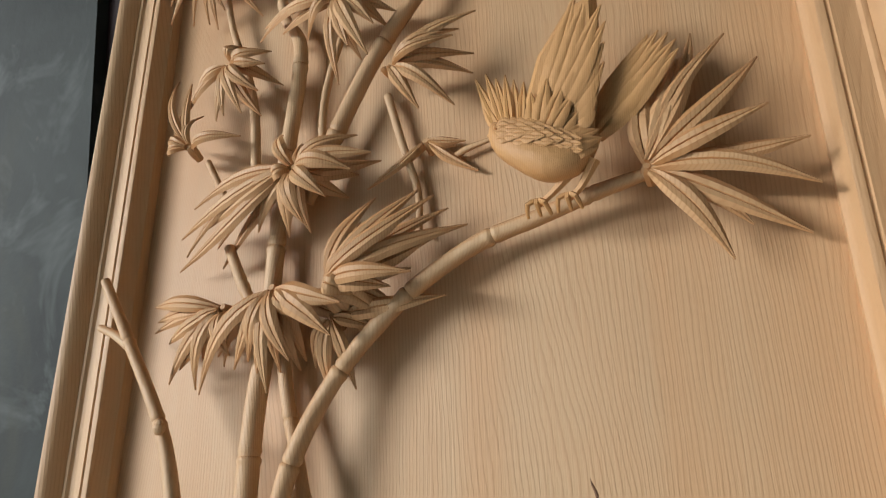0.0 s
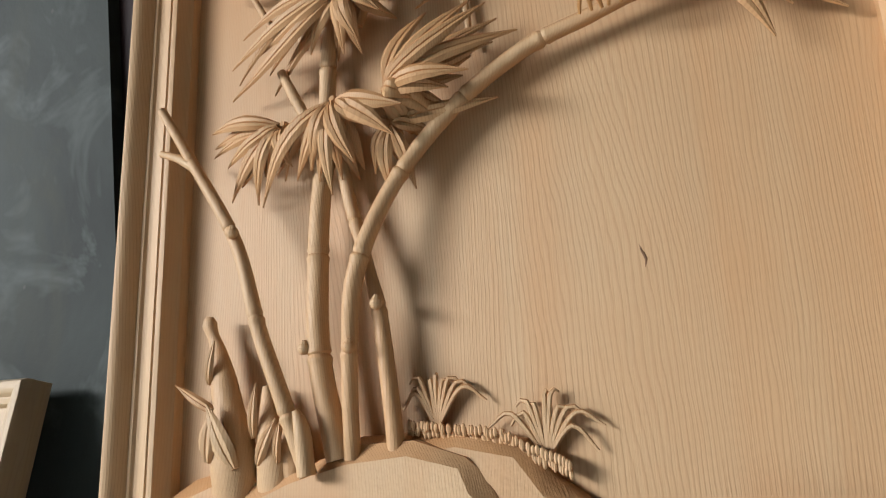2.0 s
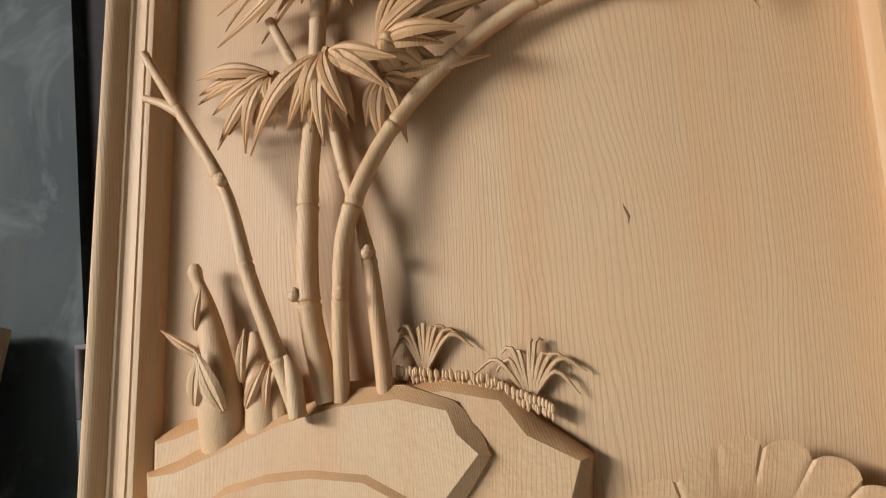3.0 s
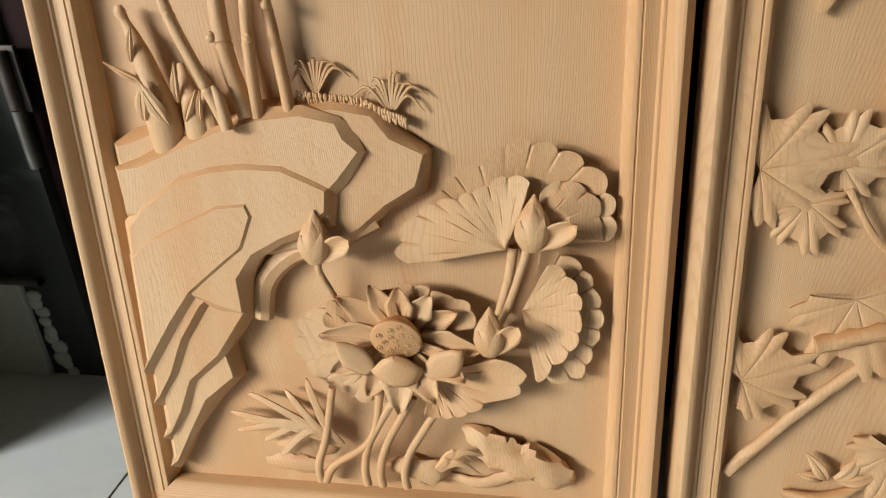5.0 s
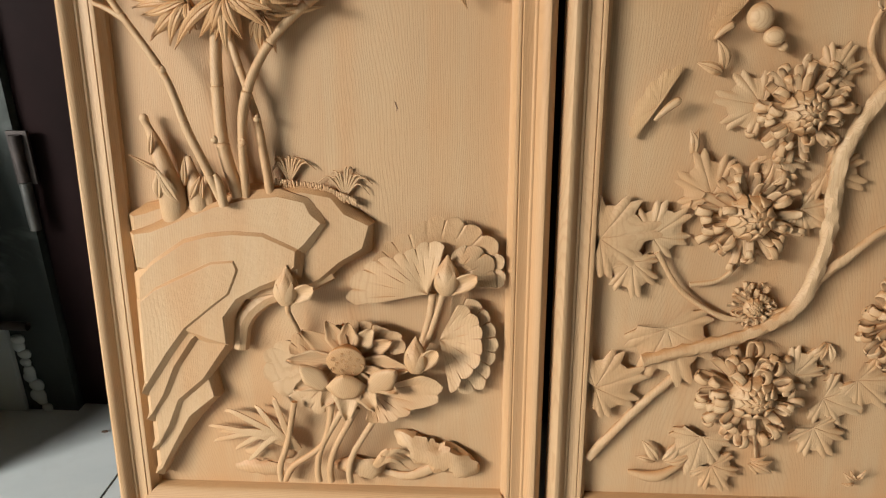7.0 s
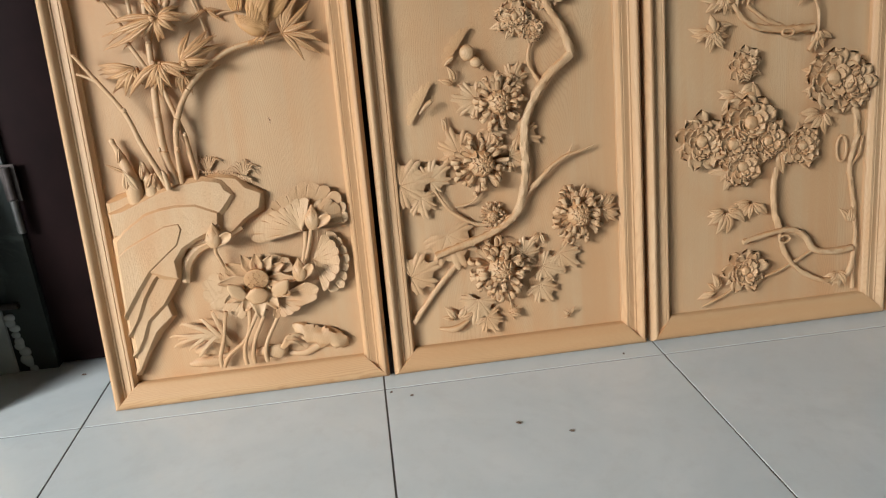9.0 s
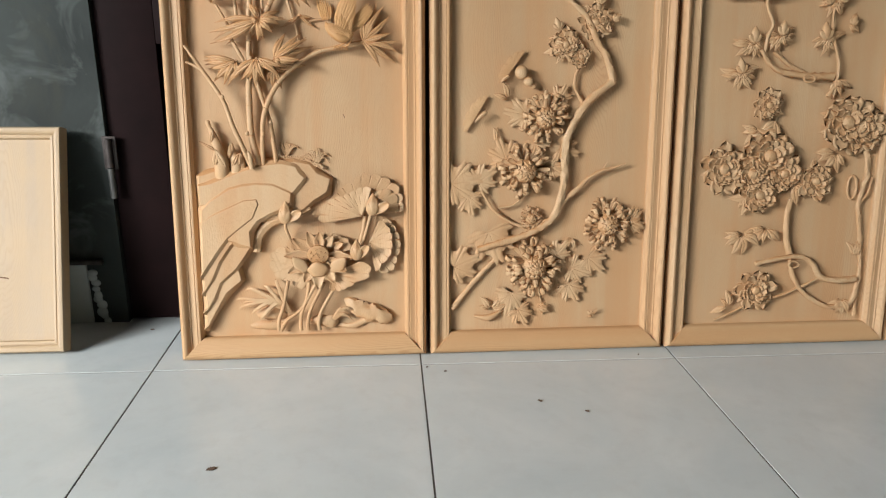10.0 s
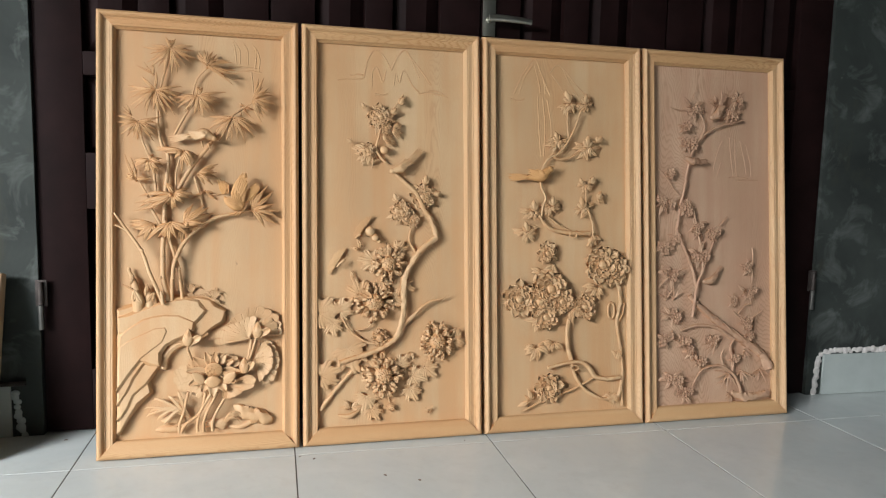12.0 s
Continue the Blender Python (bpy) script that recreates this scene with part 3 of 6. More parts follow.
spray(P, 0.156, 0.669, [(0.088, 0.679, 0.000), (0.087, 0.662, 0.004), (0.103, 0.626, 0.006), (0.115, 0.634, 0.002), (0.125, 0.621, 0.008), (0.137, 0.637, 0.000), (0.163, 0.638, -0.006), (0.095, 0.655, 0.010), (0.114, 0.648, 0.008), (0.084, 0.671, 0.008)], y=-0.012, width=0.0118, bow=0.010, under=False)
spray(P, 0.209, 0.755, [(0.238, 0.728, -0.018), (0.253, 0.745, -0.014), (0.265, 0.756, -0.010), (0.252, 0.773, -0.006), (0.188, 0.791, 0.000), (0.204, 0.711, -0.006), (0.175, 0.720, -0.002), (0.114, 0.749, 0.000), (0.101, 0.729, 0.004), (0.099, 0.706, 0.008), (0.110, 0.714, 0.002), (0.125, 0.730, 0.000), (0.218, 0.716, -0.012), (0.134, 0.718, 0.006), (0.190, 0.748, -0.010)], y=-0.022, width=0.0122, bow=0.010, under=True)
spray(P, 0.144, 0.853, [(0.178, 0.844, -0.014), (0.174, 0.823, -0.014), (0.159, 0.810, -0.012), (0.129, 0.815, -0.004), (0.093, 0.832, 0.002), (0.102, 0.841, 0.000), (0.167, 0.812, 0.000), (0.178, 0.858, -0.008), (0.155, 0.869, -0.006), (0.100, 0.852, 0.006), (0.178, 0.839, 0.008), (0.139, 0.815, -0.008)], y=-0.018, width=0.0105, bow=0.010, under=False)
spray(P, 0.107, 0.797, [(0.076, 0.869, 0.006), (0.092, 0.861, 0.004), (0.110, 0.827, 0.002), (0.153, 0.797, -0.004), (0.078, 0.802, 0.004), (0.080, 0.812, 0.002), (0.085, 0.835, 0.004)], y=-0.008, width=0.0088, bow=0.010, under=False)
spray(P, 0.237, 0.881, [(0.181, 0.877, 0.000), (0.157, 0.880, 0.004), (0.209, 0.860, -0.006), (0.233, 0.852, -0.010), (0.246, 0.839, -0.012), (0.259, 0.831, -0.008), (0.265, 0.851, -0.012), (0.231, 0.821, 0.002), (0.247, 0.838, 0.004), (0.274, 0.869, 0.004), (0.159, 0.893, 0.006), (0.268, 0.858, 0.006)], y=-0.020, width=0.0110, bow=0.010, under=False)
spray(P, 0.276, 0.817, [(0.333, 0.848, 0.002), (0.322, 0.836, 0.000), (0.320, 0.828, -0.006), (0.328, 0.822, 0.010), (0.316, 0.784, 0.004), (0.294, 0.784, -0.002), (0.326, 0.809, 0.012), (0.277, 0.807, 0.000)], y=-0.010, width=0.0100, bow=0.010, under=False)
spray(P, 0.428, 0.713, [(0.432, 0.766, 0.004), (0.449, 0.781, 0.010), (0.458, 0.798, 0.014), (0.475, 0.790, 0.010), (0.489, 0.772, 0.012), (0.489, 0.731, -0.012), (0.505, 0.714, -0.002), (0.506, 0.690, 0.000), (0.499, 0.669, 0.010), (0.474, 0.677, 0.008), (0.463, 0.660, 0.006)], y=-0.004, width=0.0125, bow=0.007, under=False)
# the sprays higher up
spray(P, 0.201, 1.176, fan(0.201, 1.176, 70, 110, 4, 0.038, 1) + fan(0.201, 1.176, 165, 375, 15, 0.074, 2), y=-0.014, width=0.0086, high=1)
spray(P, 0.301, 1.131, fan(0.301, 1.131, 40, 130, 7, 0.055, 4) + fan(0.301, 1.131, -35, 20, 6, 0.085, 5), y=-0.012, width=0.0080, bow=0.007, high=1)
spray(P, 0.160, 1.054, fan(0.160, 1.054, 172, 372, 16, 0.080, 6) + fan(0.160, 1.054, 95, 130, 2, 0.06, 6), y=-0.014, width=0.0088, high=1)
spray(P, 0.276, 1.044, fan(0.276, 1.044, 185, 372, 14, 0.074, 7) + fan(0.276, 1.044, 60, 100, 3, 0.03, 7), y=-0.016, width=0.0090, high=1)
spray(P, 0.430, 1.038, fan(0.430, 1.038, -70, 75, 13, 0.072, 8), y=-0.012, width=0.0086, high=1)
spray(P, 0.372, 0.984, fan(0.372, 0.984, 180, 345, 14, 0.080, 9), y=-0.016, width=0.0090, high=1)
spray(P, 0.113, 0.962, fan(0.113, 0.962, 165, 372, 13, 0.062, 10), y=-0.014, width=0.0086, high=1)
# fine leaves cut flat on the board
for x, z, a0, a1, n, L in ((0.150, 1.105, 95, 150, 3, 0.05), (0.395, 1.030, -80, -20, 3, 0.06), (0.090, 0.985, 110, 160, 3, 0.035)):
    spray(P, x, z, [(u, w, GROUND - 0.001) for u, w in fan(x, z, a0, a1, n, L, 5)], y=GROUND - 0.002, width=0.006, bow=0.0, name="incised_spray")
limb(P, "twig_leaf", [(0.306, 0.016, 0.752, 0.0016), (0.318, 0.015, 0.758, 0.0022), (0.345, 0.014, 0.762, 0.0010)])
spray(P, 0.292, 0.768, [(0.312, 0.762, 0.016), (0.326, 0.742, 0.017), (0.318, 0.764, 0.016), (0.258, 0.748, 0.012), (0.250, 0.742, 0.012)], y=0.014, width=0.0075, bow=0.002)


def plumes(bm, rows, y, ty, width, bow, step=0.0006):
    """Overlapping feathers, each from its root to its tip."""
    for i, (x, z, tx, tz) in enumerate(rows):
        blade(bm, x, y - step * (i % 4), z, tx, tz, width, bow, ty=ty, thick=0.0022, rows=7)


def crane_bird():
    """A perching bird with one wing raised, a low-relief far wing and a long tail."""
    bm = bmesh.new()
    tube(bm, [(0.3492, -0.0180, 0.7500, 0.0017), (0.3531, -0.0200, 0.7430, 0.0062), (0.3583, -0.0210, 0.7333, 0.0078), (0.3696, -0.0210, 0.7249, 0.0100), (0.3812, -0.0200, 0.7185, 0.0109), (0.3927, -0.0180, 0.7184, 0.0090), (0.4012, -0.0140, 0.7266, 0.0051), (0.4040, -0.0100, 0.7335, 0.0031)], seg=14, step=0.003)
    slab(bm, [(0.3720, 0.7362), (0.3682, 0.7619), (0.3766, 0.7882), (0.3965, 0.8160), (0.4113, 0.8193), (0.4110, 0.7967), (0.4077, 0.7722), (0.4008, 0.7479), (0.3906, 0.7334)], -0.0175, -0.010, 0.003)
    tube(bm, [(0.3512, -0.0220, 0.7425, 0.0026), (0.3472, -0.0220, 0.7407, 0.0008)], seg=6, step=0.002)
    bead(bm, 0.3540, -0.0270, 0.7425, 0.0016)
    plumes(bm, ((0.3451, 0.7592, 0.3276, 0.8040), (0.3473, 0.7598, 0.3345, 0.8062), (0.3494, 0.7600, 0.3412, 0.8009), (0.3515, 0.7603, 0.3472, 0.8016), (0.3544, 0.7603, 0.3528, 0.7967), (0.3572, 0.7604, 0.3592, 0.7933), (0.3443, 0.7582, 0.3310, 0.7880), (0.3486, 0.7587, 0.3421, 0.7869), (0.3529, 0.7592, 0.3507, 0.7826)), 0.010, 0.013, 0.0080, 0.001)
    plumes(bm, ((0.3761, 0.7363, 0.4015, 0.8233), (0.3784, 0.7368, 0.4089, 0.8225), (0.3808, 0.7362, 0.4151, 0.8107), (0.3832, 0.7356, 0.4166, 0.7990), (0.3856, 0.7350, 0.4149, 0.7860), (0.3880, 0.7344, 0.4138, 0.7734), (0.3904, 0.7335, 0.4104, 0.7624), (0.3927, 0.7322, 0.4083, 0.7516), (0.3944, 0.7308, 0.4058, 0.7431)), -0.019, -0.0165, 0.0150, 0.002)
    plumes(bm, ((0.3756, 0.7301, 0.3729, 0.7632), (0.3761, 0.7289, 0.3829, 0.7710), (0.3779, 0.7285, 0.3920, 0.7649), (0.3803, 0.7279, 0.3969, 0.7565), (0.3827, 0.7267, 0.3997, 0.7461), (0.3856, 0.7254, 0.4020, 0.7365), (0.3885, 0.7240, 0.4080, 0.7317), (0.3907, 0.7222, 0.4093, 0.7265), (0.3935, 0.7203, 0.4072, 0.7219)), -0.024, -0.020, 0.0110, 0.002)
    plumes(bm, ((0.4005, 0.7374, 0.4368, 0.7921), (0.4020, 0.7364, 0.4423, 0.7932), (0.4034, 0.7353, 0.4473, 0.7901), (0.4048, 0.7343, 0.4507, 0.7847), (0.4053, 0.7329, 0.4518, 0.7786)), -0.008, -0.004, 0.0150, 0.001)
    # small scales laid round the breast and belly
    for k in range(9):
        t = k / 8
        cx, cy, cz = 0.3552 + 0.0364 * t, -0.021 + 0.003 * t, 0.7381 + -0.0139 * t
        r = 0.0080 + 0.0028 * math.sin(math.pi * min(1.0, 0.15 + 0.9 * t))
        for phi in (-75, -50, -25, 0, 25, 50):
            c, d = math.cos(radians(phi + 12 * (k % 2))), math.sin(radians(phi + 12 * (k % 2)))
            blade(bm, cx, cy - r * c, cz + r * d, cx + 0.0085, cz + r * d - 0.0020, 0.0062, 0.0005, ty=cy - r * c - 0.0006, thick=0.0012, rows=5)
    for legs in ([(0.3886, -0.0160, 0.7106, 0.0034), (0.3800, -0.0140, 0.7036, 0.0022), (0.3709, -0.0100, 0.6999, 0.0020)], [(0.4038, -0.0160, 0.7169, 0.0034), (0.3949, -0.0140, 0.7037, 0.0022), (0.3877, -0.0100, 0.7004, 0.0020)]):
        tube(bm, legs, seg=6, step=0.004)
        x, z = legs[-1][0], legs[-1][2]
        for d in (-0.007, 0.0, 0.006):
            tube(bm, [(x, -0.013, z + 0.001, 0.0018), (x + d * 0.7, -0.015, z - 0.001, 0.0016), (x + d, -0.008, z - 0.006, 0.0010)], seg=6, step=0.004)
    return part("bird", finish(bm), WOOD_BIRD, P, "perching bird with a raised feathered wing and long tail")


crane_bird()


def small_bird(panel, tail, body, head, r, mat, y=-0.008, wing=True):
    """A bird in profile: long tail, plump body, small head."""
    bm = bmesh.new()
    (tx, tz), (bx, bz), (hx, hz) = tail, body, head
    tube(bm, [(tx, y + 0.012, tz, r * 0.22), (tx * 0.45 + bx * 0.55, y + 0.006, tz * 0.45 + bz * 0.55, r * 0.45), (bx, y, bz, r), (bx * 0.4 + hx * 0.6, y - 0.002, bz * 0.4 + hz * 0.6, r * 0.80), (hx, y - 0.002, hz, r * 0.55)], seg=12, step=0.004)
    bead(bm, hx, y - 0.003, hz, r * 0.62)
    dx, dz = (hx - bx), (hz - bz)
    m = math.hypot(dx, dz)
    tube(bm, [(hx, y - 0.003, hz, r * 0.3), (hx + dx / m * r * 1.2, y - 0.003, hz + dz / m * r * 1.2, r * 0.06)], seg=6, step=0.003)
    if wing:
        a = math.degrees(math.atan2(tz - bz, tx - bx))
        feathers(bm, bx + dx * 0.25, bz + dz * 0.25, y - r * 0.75, a - 20, a + 18, 7, r * 3.4, r * 2.4, r * 0.62, y - 0.002, (0, 0), 0.005)
        feathers(bm, bx + dx * 0.3, bz + dz * 0.3, y - r * 1.0, a - 30, a + 30, 6, r * 1.9, r * 1.5, r * 0.60, y - 0.008, (0, 0), 0.004)
        feathers(bm, bx + (tx - bx) * 0.35, bz + (tz - bz) * 0.35, y - r * 0.1, a - 9, a + 9, 4, r * 4.4, r * 4.0, r * 0.7, y + 0.010, (0, 0), 0.002)
    return part("bird", finish(bm), mat, panel, "small carved bird")


small_bird(P, (0.198, 0.914), (0.290, 0.934), (0.320, 0.920), 0.0150, WOOD_CARVED)
for x, z in ((0.285, 0.912), (0.305, 0.905)):
    limb(P, "bird_leg", [(x, -0.006, z, 0.003), (x + 0.004, 0.002, z - 0.018, 0.002)])

# fine lines of a far shore, raised a hair from the board
for pts in (((0.367, 1.229), (0.378, 1.195), (0.383, 1.149)), ((0.372, 1.222), (0.392, 1.190), (0.392, 1.150)), ((0.402, 1.215), (0.415, 1.190), (0.416, 1.149)), ((0.430, 1.208), (0.440, 1.190), (0.436, 1.135)),
            ((0.442, 1.195), (0.450, 1.165), (0.446, 1.130)), ((0.360, 1.140), (0.400, 1.141), (0.452, 1.137)), ((0.385, 1.127), (0.425, 1.131), (0.455, 1.126)), ((0.350, 1.108), (0.375, 1.101), (0.392, 1.106)), ((0.425, 1.130), (0.430, 1.085), (0.432, 1.050))):
    limb(P, "shore_line", [(x, GROUND, z, 0.0017) for x, z in pts], seg=6)
# a dark knot in the board
bm = bmesh.new()
tube(bm, [(0.379, GROUND + 0.0006, 0.561, 0.0003), (0.380, GROUND + 0.0004, 0.557, 0.0008), (0.382, GROUND + 0.0004, 0.552, 0.0010), (0.381, GROUND + 0.0006, 0.547, 0.0003)], seg=8, step=0.002)
part("knot", finish(bm), KNOT, P)


def shoot(pts, sheaths):
    """A pointed bamboo shoot wrapped in sheaths with turned-out tips."""
    bm = bmesh.new()
    tube(bm, pts, seg=14)
    s = part("bamboo_shoot", finish(bm), WOOD_CARVED, P)
    for x, z, tx, tz, w, y in sheaths:
        bm = bmesh.new()
        blade(bm, x, y, z, tx, tz, w * 0.7, 0.004, ty=y - 0.005, thick=0.004)
        part("sheath", finish(bm), WOOD_CARVED, s)
    return s


shoot([(0.110, 0.010, 0.412, 0.0150), (0.112, 0.000, 0.450, 0.0165), (0.106, 0.001, 0.478, 0.0120), (0.100, 0.003, 0.500, 0.0095), (0.093, 0.005, 0.520, 0.0062), (0.088, 0.005, 0.532, 0.0044), (0.086, 0.003, 0.540, 0.0056), (0.086, 0.003, 0.545, 0.0030)],
      ((0.122, 0.444, 0.101, 0.485, 0.022, -0.014), (0.100, 0.448, 0.106, 0.482, 0.020, -0.014), (0.104, 0.478, 0.068, 0.499, 0.011, -0.006), (0.092, 0.498, 0.099, 0.527, 0.012, -0.004)))
shoot([(0.143, 0.010, 0.412, 0.0140), (0.143, 0.002, 0.452, 0.0120), (0.137, 0.005, 0.475, 0.0075), (0.133, 0.007, 0.495, 0.0030)], ((0.136, 0.446, 0.152, 0.474, 0.014, -0.008), (0.130, 0.462, 0.134, 0.497, 0.012, -0.004)))
shoot([(0.156, 0.010, 0.412, 0.0100), (0.155, 0.003, 0.455, 0.0080), (0.154, 0.003, 0.473, 0.0025)], ((0.150, 0.446, 0.155, 0.474, 0.010, -0.006),))

# rocks: stepped, faceted strata
ROCKS = [
    (0.001, [(0.052, 0.424), (0.072, 0.436), (0.112, 0.444), (0.150, 0.443), (0.184, 0.450), (0.199, 0.460), (0.243, 0.462), (0.268, 0.459), (0.306, 0.456), (0.324, 0.435), (0.352, 0.416), (0.348, 0.379), (0.314, 0.363), (0.290, 0.341), (0.262, 0.322), (0.200, 0.318), (0.100, 0.322), (0.056, 0.350)]),
    (-0.010, [(0.056, 0.404), (0.080, 0.412), (0.118, 0.430), (0.160, 0.440), (0.199, 0.456), (0.242, 0.458), (0.275, 0.448), (0.288, 0.436), (0.297, 0.417), (0.278, 0.388), (0.269, 0.379), (0.264, 0.350), (0.200, 0.330), (0.060, 0.355)]),
    (-0.017, [(0.056, 0.352), (0.080, 0.372), (0.123, 0.400), (0.153, 0.412), (0.185, 0.409), (0.223, 0.412), (0.267, 0.390), (0.263, 0.363), (0.244, 0.340), (0.215, 0.334), (0.190, 0.318), (0.176, 0.296), (0.171, 0.262), (0.140, 0.262), (0.058, 0.300)]),
    (-0.002, [(0.056, 0.200), (0.110, 0.232), (0.141, 0.218), (0.147, 0.184), (0.115, 0.150), (0.086, 0.112), (0.060, 0.066), (0.053, 0.080)]),
    (-0.008, [(0.055, 0.235), (0.130, 0.292), (0.172, 0.290), (0.171, 0.256), (0.135, 0.209), (0.105, 0.176), (0.085, 0.143), (0.060, 0.105), (0.055, 0.120)]),
    (-0.014, [(0.056, 0.262), (0.110, 0.305), (0.163, 0.302), (0.130, 0.262), (0.104, 0.226), (0.084, 0.189), (0.062, 0.148), (0.056, 0.165)]),
    (-0.021, [(0.058, 0.320), (0.082, 0.340), (0.154, 0.379), (0.186, 0.375), (0.197, 0.360), (0.182, 0.325), (0.157, 0.311), (0.126, 0.278), (0.098, 0.250), (0.079, 0.220), (0.060, 0.188), (0.058, 0.210)]),
]
for i, (top, outline) in enumerate(ROCKS):
    bm = bmesh.new()
    slab(bm, outline, top, chamfer=0.0085, tilt=0.025, wobble=0.0016, seed=i * 3.7, scoop=0.4, drop=1.1)
    part("rock_stratum", finish(bm), WOOD_CARVED, P)
# the hollow's rim below the arch
limb(P, "rock_rim", [(0.178, 0.012, 0.250, 0.010), (0.186, 0.012, 0.290, 0.012), (0.214, 0.012, 0.318, 0.012), (0.255, 0.012, 0.332, 0.012), (0.300, 0.014, 0.352, 0.009)], seg=8)

# tufts of grass and pebbled turf on the rock
rnd = random.Random(11)
for x0, z0, x1, z1, n in ((0.236, 0.463, 0.296, 0.456, 26), (0.296, 0.455, 0.334, 0.437, 20)):
    bm = bmesh.new()
    for i in range(n):
        f = i / n
        for k in range(2):
            bead(bm, x0 + (x1 - x0) * f + rnd.uniform(-0.001, 0.001), 0.010 - 0.002 * k, z0 + (z1 - z0) * f + 0.004 * k + rnd.uniform(-0.001, 0.001), 0.0014, 1.0, 2.2, 6)
    tagged(part("turf", finish(bm), WOOD_CARVED, P), kind="stuff")
for x, z, a0, a1, n, L in ((0.252, 0.468, 25, 150, 9, 0.034), (0.318, 0.450, 10, 150, 10, 0.036)):
    bm = bmesh.new()
    for tx, tz in fan(x, z, a0, a1, n, L, 4):
        mx = x + (tx - x) * 0.55
        tube(bm, [(x, 0.017, z - 0.004, 0.0016), (mx, 0.014, z + (tz - z) * 0.55 + 0.010, 0.0015), (tx, 0.017, tz - 0.006, 0.0007)], seg=6, step=0.004)
    part("grass_tuft", finish(bm), WOOD_CARVED, P)


# lotus
def hug(bm, x, y, z, h, r, lean, mid, half, top, off):
    """A pointed petal lying close on a bud, from angle mid - half to mid + half (-90 is the front)."""
    rows, cols, grid = 9, 9, []
    for skin in (0.0, -0.09):
        g = []
        for i in range(rows):
            f = i / (rows - 1)
            t = f * top
            rr = r * (0.45 + 0.55 * math.sin(math.pi * min(t / 0.84, 1.0) ** 0.9) if t < 0.42 else max(0.04, math.cos((t - 0.42) / 0.58 * math.pi / 2) ** 1.15)) * (1 + off + skin)
            w = half * (1 - f ** 2.6)
            row = []
            for j in range(cols):
                v = j / (cols - 1) * 2 - 1
                a = radians(mid + v * w)
                k = rr * (1 + 0.04 * math.exp(-(v / 0.18) ** 2) - 0.05 * abs(v) ** 3)
                row.append(bm.verts.new((x + lean * h * 0.2 * t + k * math.cos(a), y + k * math.sin(a), z + t * h)))
            g.append(row)
        grid.append(g)
    for g in grid:
        for p, q in zip(g, g[1:]):
            for j in range(cols - 1):
                bm.faces.new((p[j], p[j + 1], q[j + 1], q[j]))
    for e in (0, cols - 1):
        for i in range(rows - 1):
            bm.faces.new((grid[0][i][e], grid[0][i + 1][e], grid[1][i + 1][e], grid[1][i][e]))
    for j in range(cols - 1):
        bm.faces.new((grid[0][0][j], grid[0][0][j + 1], grid[1][0][j + 1], grid[1][0][j]))


def lotus_bud(x, z, h, lean, sepal, y=-0.018):
    r = h * 0.29
    bm = bmesh.new()
    tube(bm, [(x, y, z, r * 0.45), (x + 0.05 * lean * h, y, z + h * 0.18, r * 0.92), (x + 0.1 * lean * h, y, z + h * 0.42, r), (x + 0.15 * lean * h, y, z + h * 0.72, r * 0.62), (x + 0.2 * lean * h, y, z + h, r * 0.04)], seg=14, step=0.004)
    b = part("lotus_bud", finish(bm), WOOD_CARVED, P)
    for k, (mid, half, top, off) in enumerate(((-150, 62, 0.96, 0.05), (-30, 62, 0.93, 0.05), (-95, 58, 0.86, 0.10), (-135, 44, 0.58, 0.15), (-50, 48, 0.62, 0.15))):
        bm = bmesh.new()
        hug(bm, x, y, z, h, r, lean, mid, half, top, off)
        part("petal", finish(bm), WOOD_CARVED, b)
    if sepal:
        me = petal_mesh(round(h * 0.85, 4), round(h * 0.42, 4), 0.25, 20, thick=0.002, blunt=0.4, base=0.4)
        place_petal(b, me, Matrix.Translation((x + r * 0.35, y - 0.002, z + 0.006)) @ pose(0, 0, 0, 15, sepal, 0), WOOD_CARVED)
    return b


lotus_bud(0.247, 0.318, 0.050, 0.2, 55)
lotus_bud(0.441, 0.334, 0.050, 0.2, 55)
lotus_bud(0.404, 0.232, 0.048, 0.0, 36)
limb(P, "stem", [(0.249, -0.016, 0.324, 0.0034), (0.246, -0.010, 0.308, 0.0036), (0.252, 0.000, 0.286, 0.0034), (0.256, 0.010, 0.270, 0.0030)])
limb(P, "stem", [(0.438, -0.016, 0.338, 0.0042), (0.433, -0.012, 0.318, 0.0036), (0.420, -0.002, 0.276, 0.0036), (0.410, 0.010, 0.250, 0.0032)])
limb(P, "stem", [(0.424, 0.006, 0.330, 0.0050), (0.420, 0.008, 0.300, 0.0045), (0.410, 0.012, 0.262, 0.0040)])
for base, top, bend in (((0.221, 0.064), (0.247, 0.184), 0.000), ((0.226, 0.064), (0.296, 0.184), 0.020), ((0.272, 0.064), (0.312, 0.180), -0.012), ((0.288, 0.064), (0.328, 0.178), -0.010), ((0.314, 0.064), (0.348, 0.160), -0.010)):
    mx, mz = (base[0] + top[0]) / 2 + bend, (base[1] + top[1]) / 2
    limb(P, "stem", [(base[0], 0.004, base[1], 0.0046), (base[0] * 0.7 + mx * 0.3 - 0.003, 0.000, base[1] * 0.6 + mz * 0.4, 0.0044), (mx, -0.004, mz, 0.0040), (top[0], -0.008, top[1], 0.0040)])


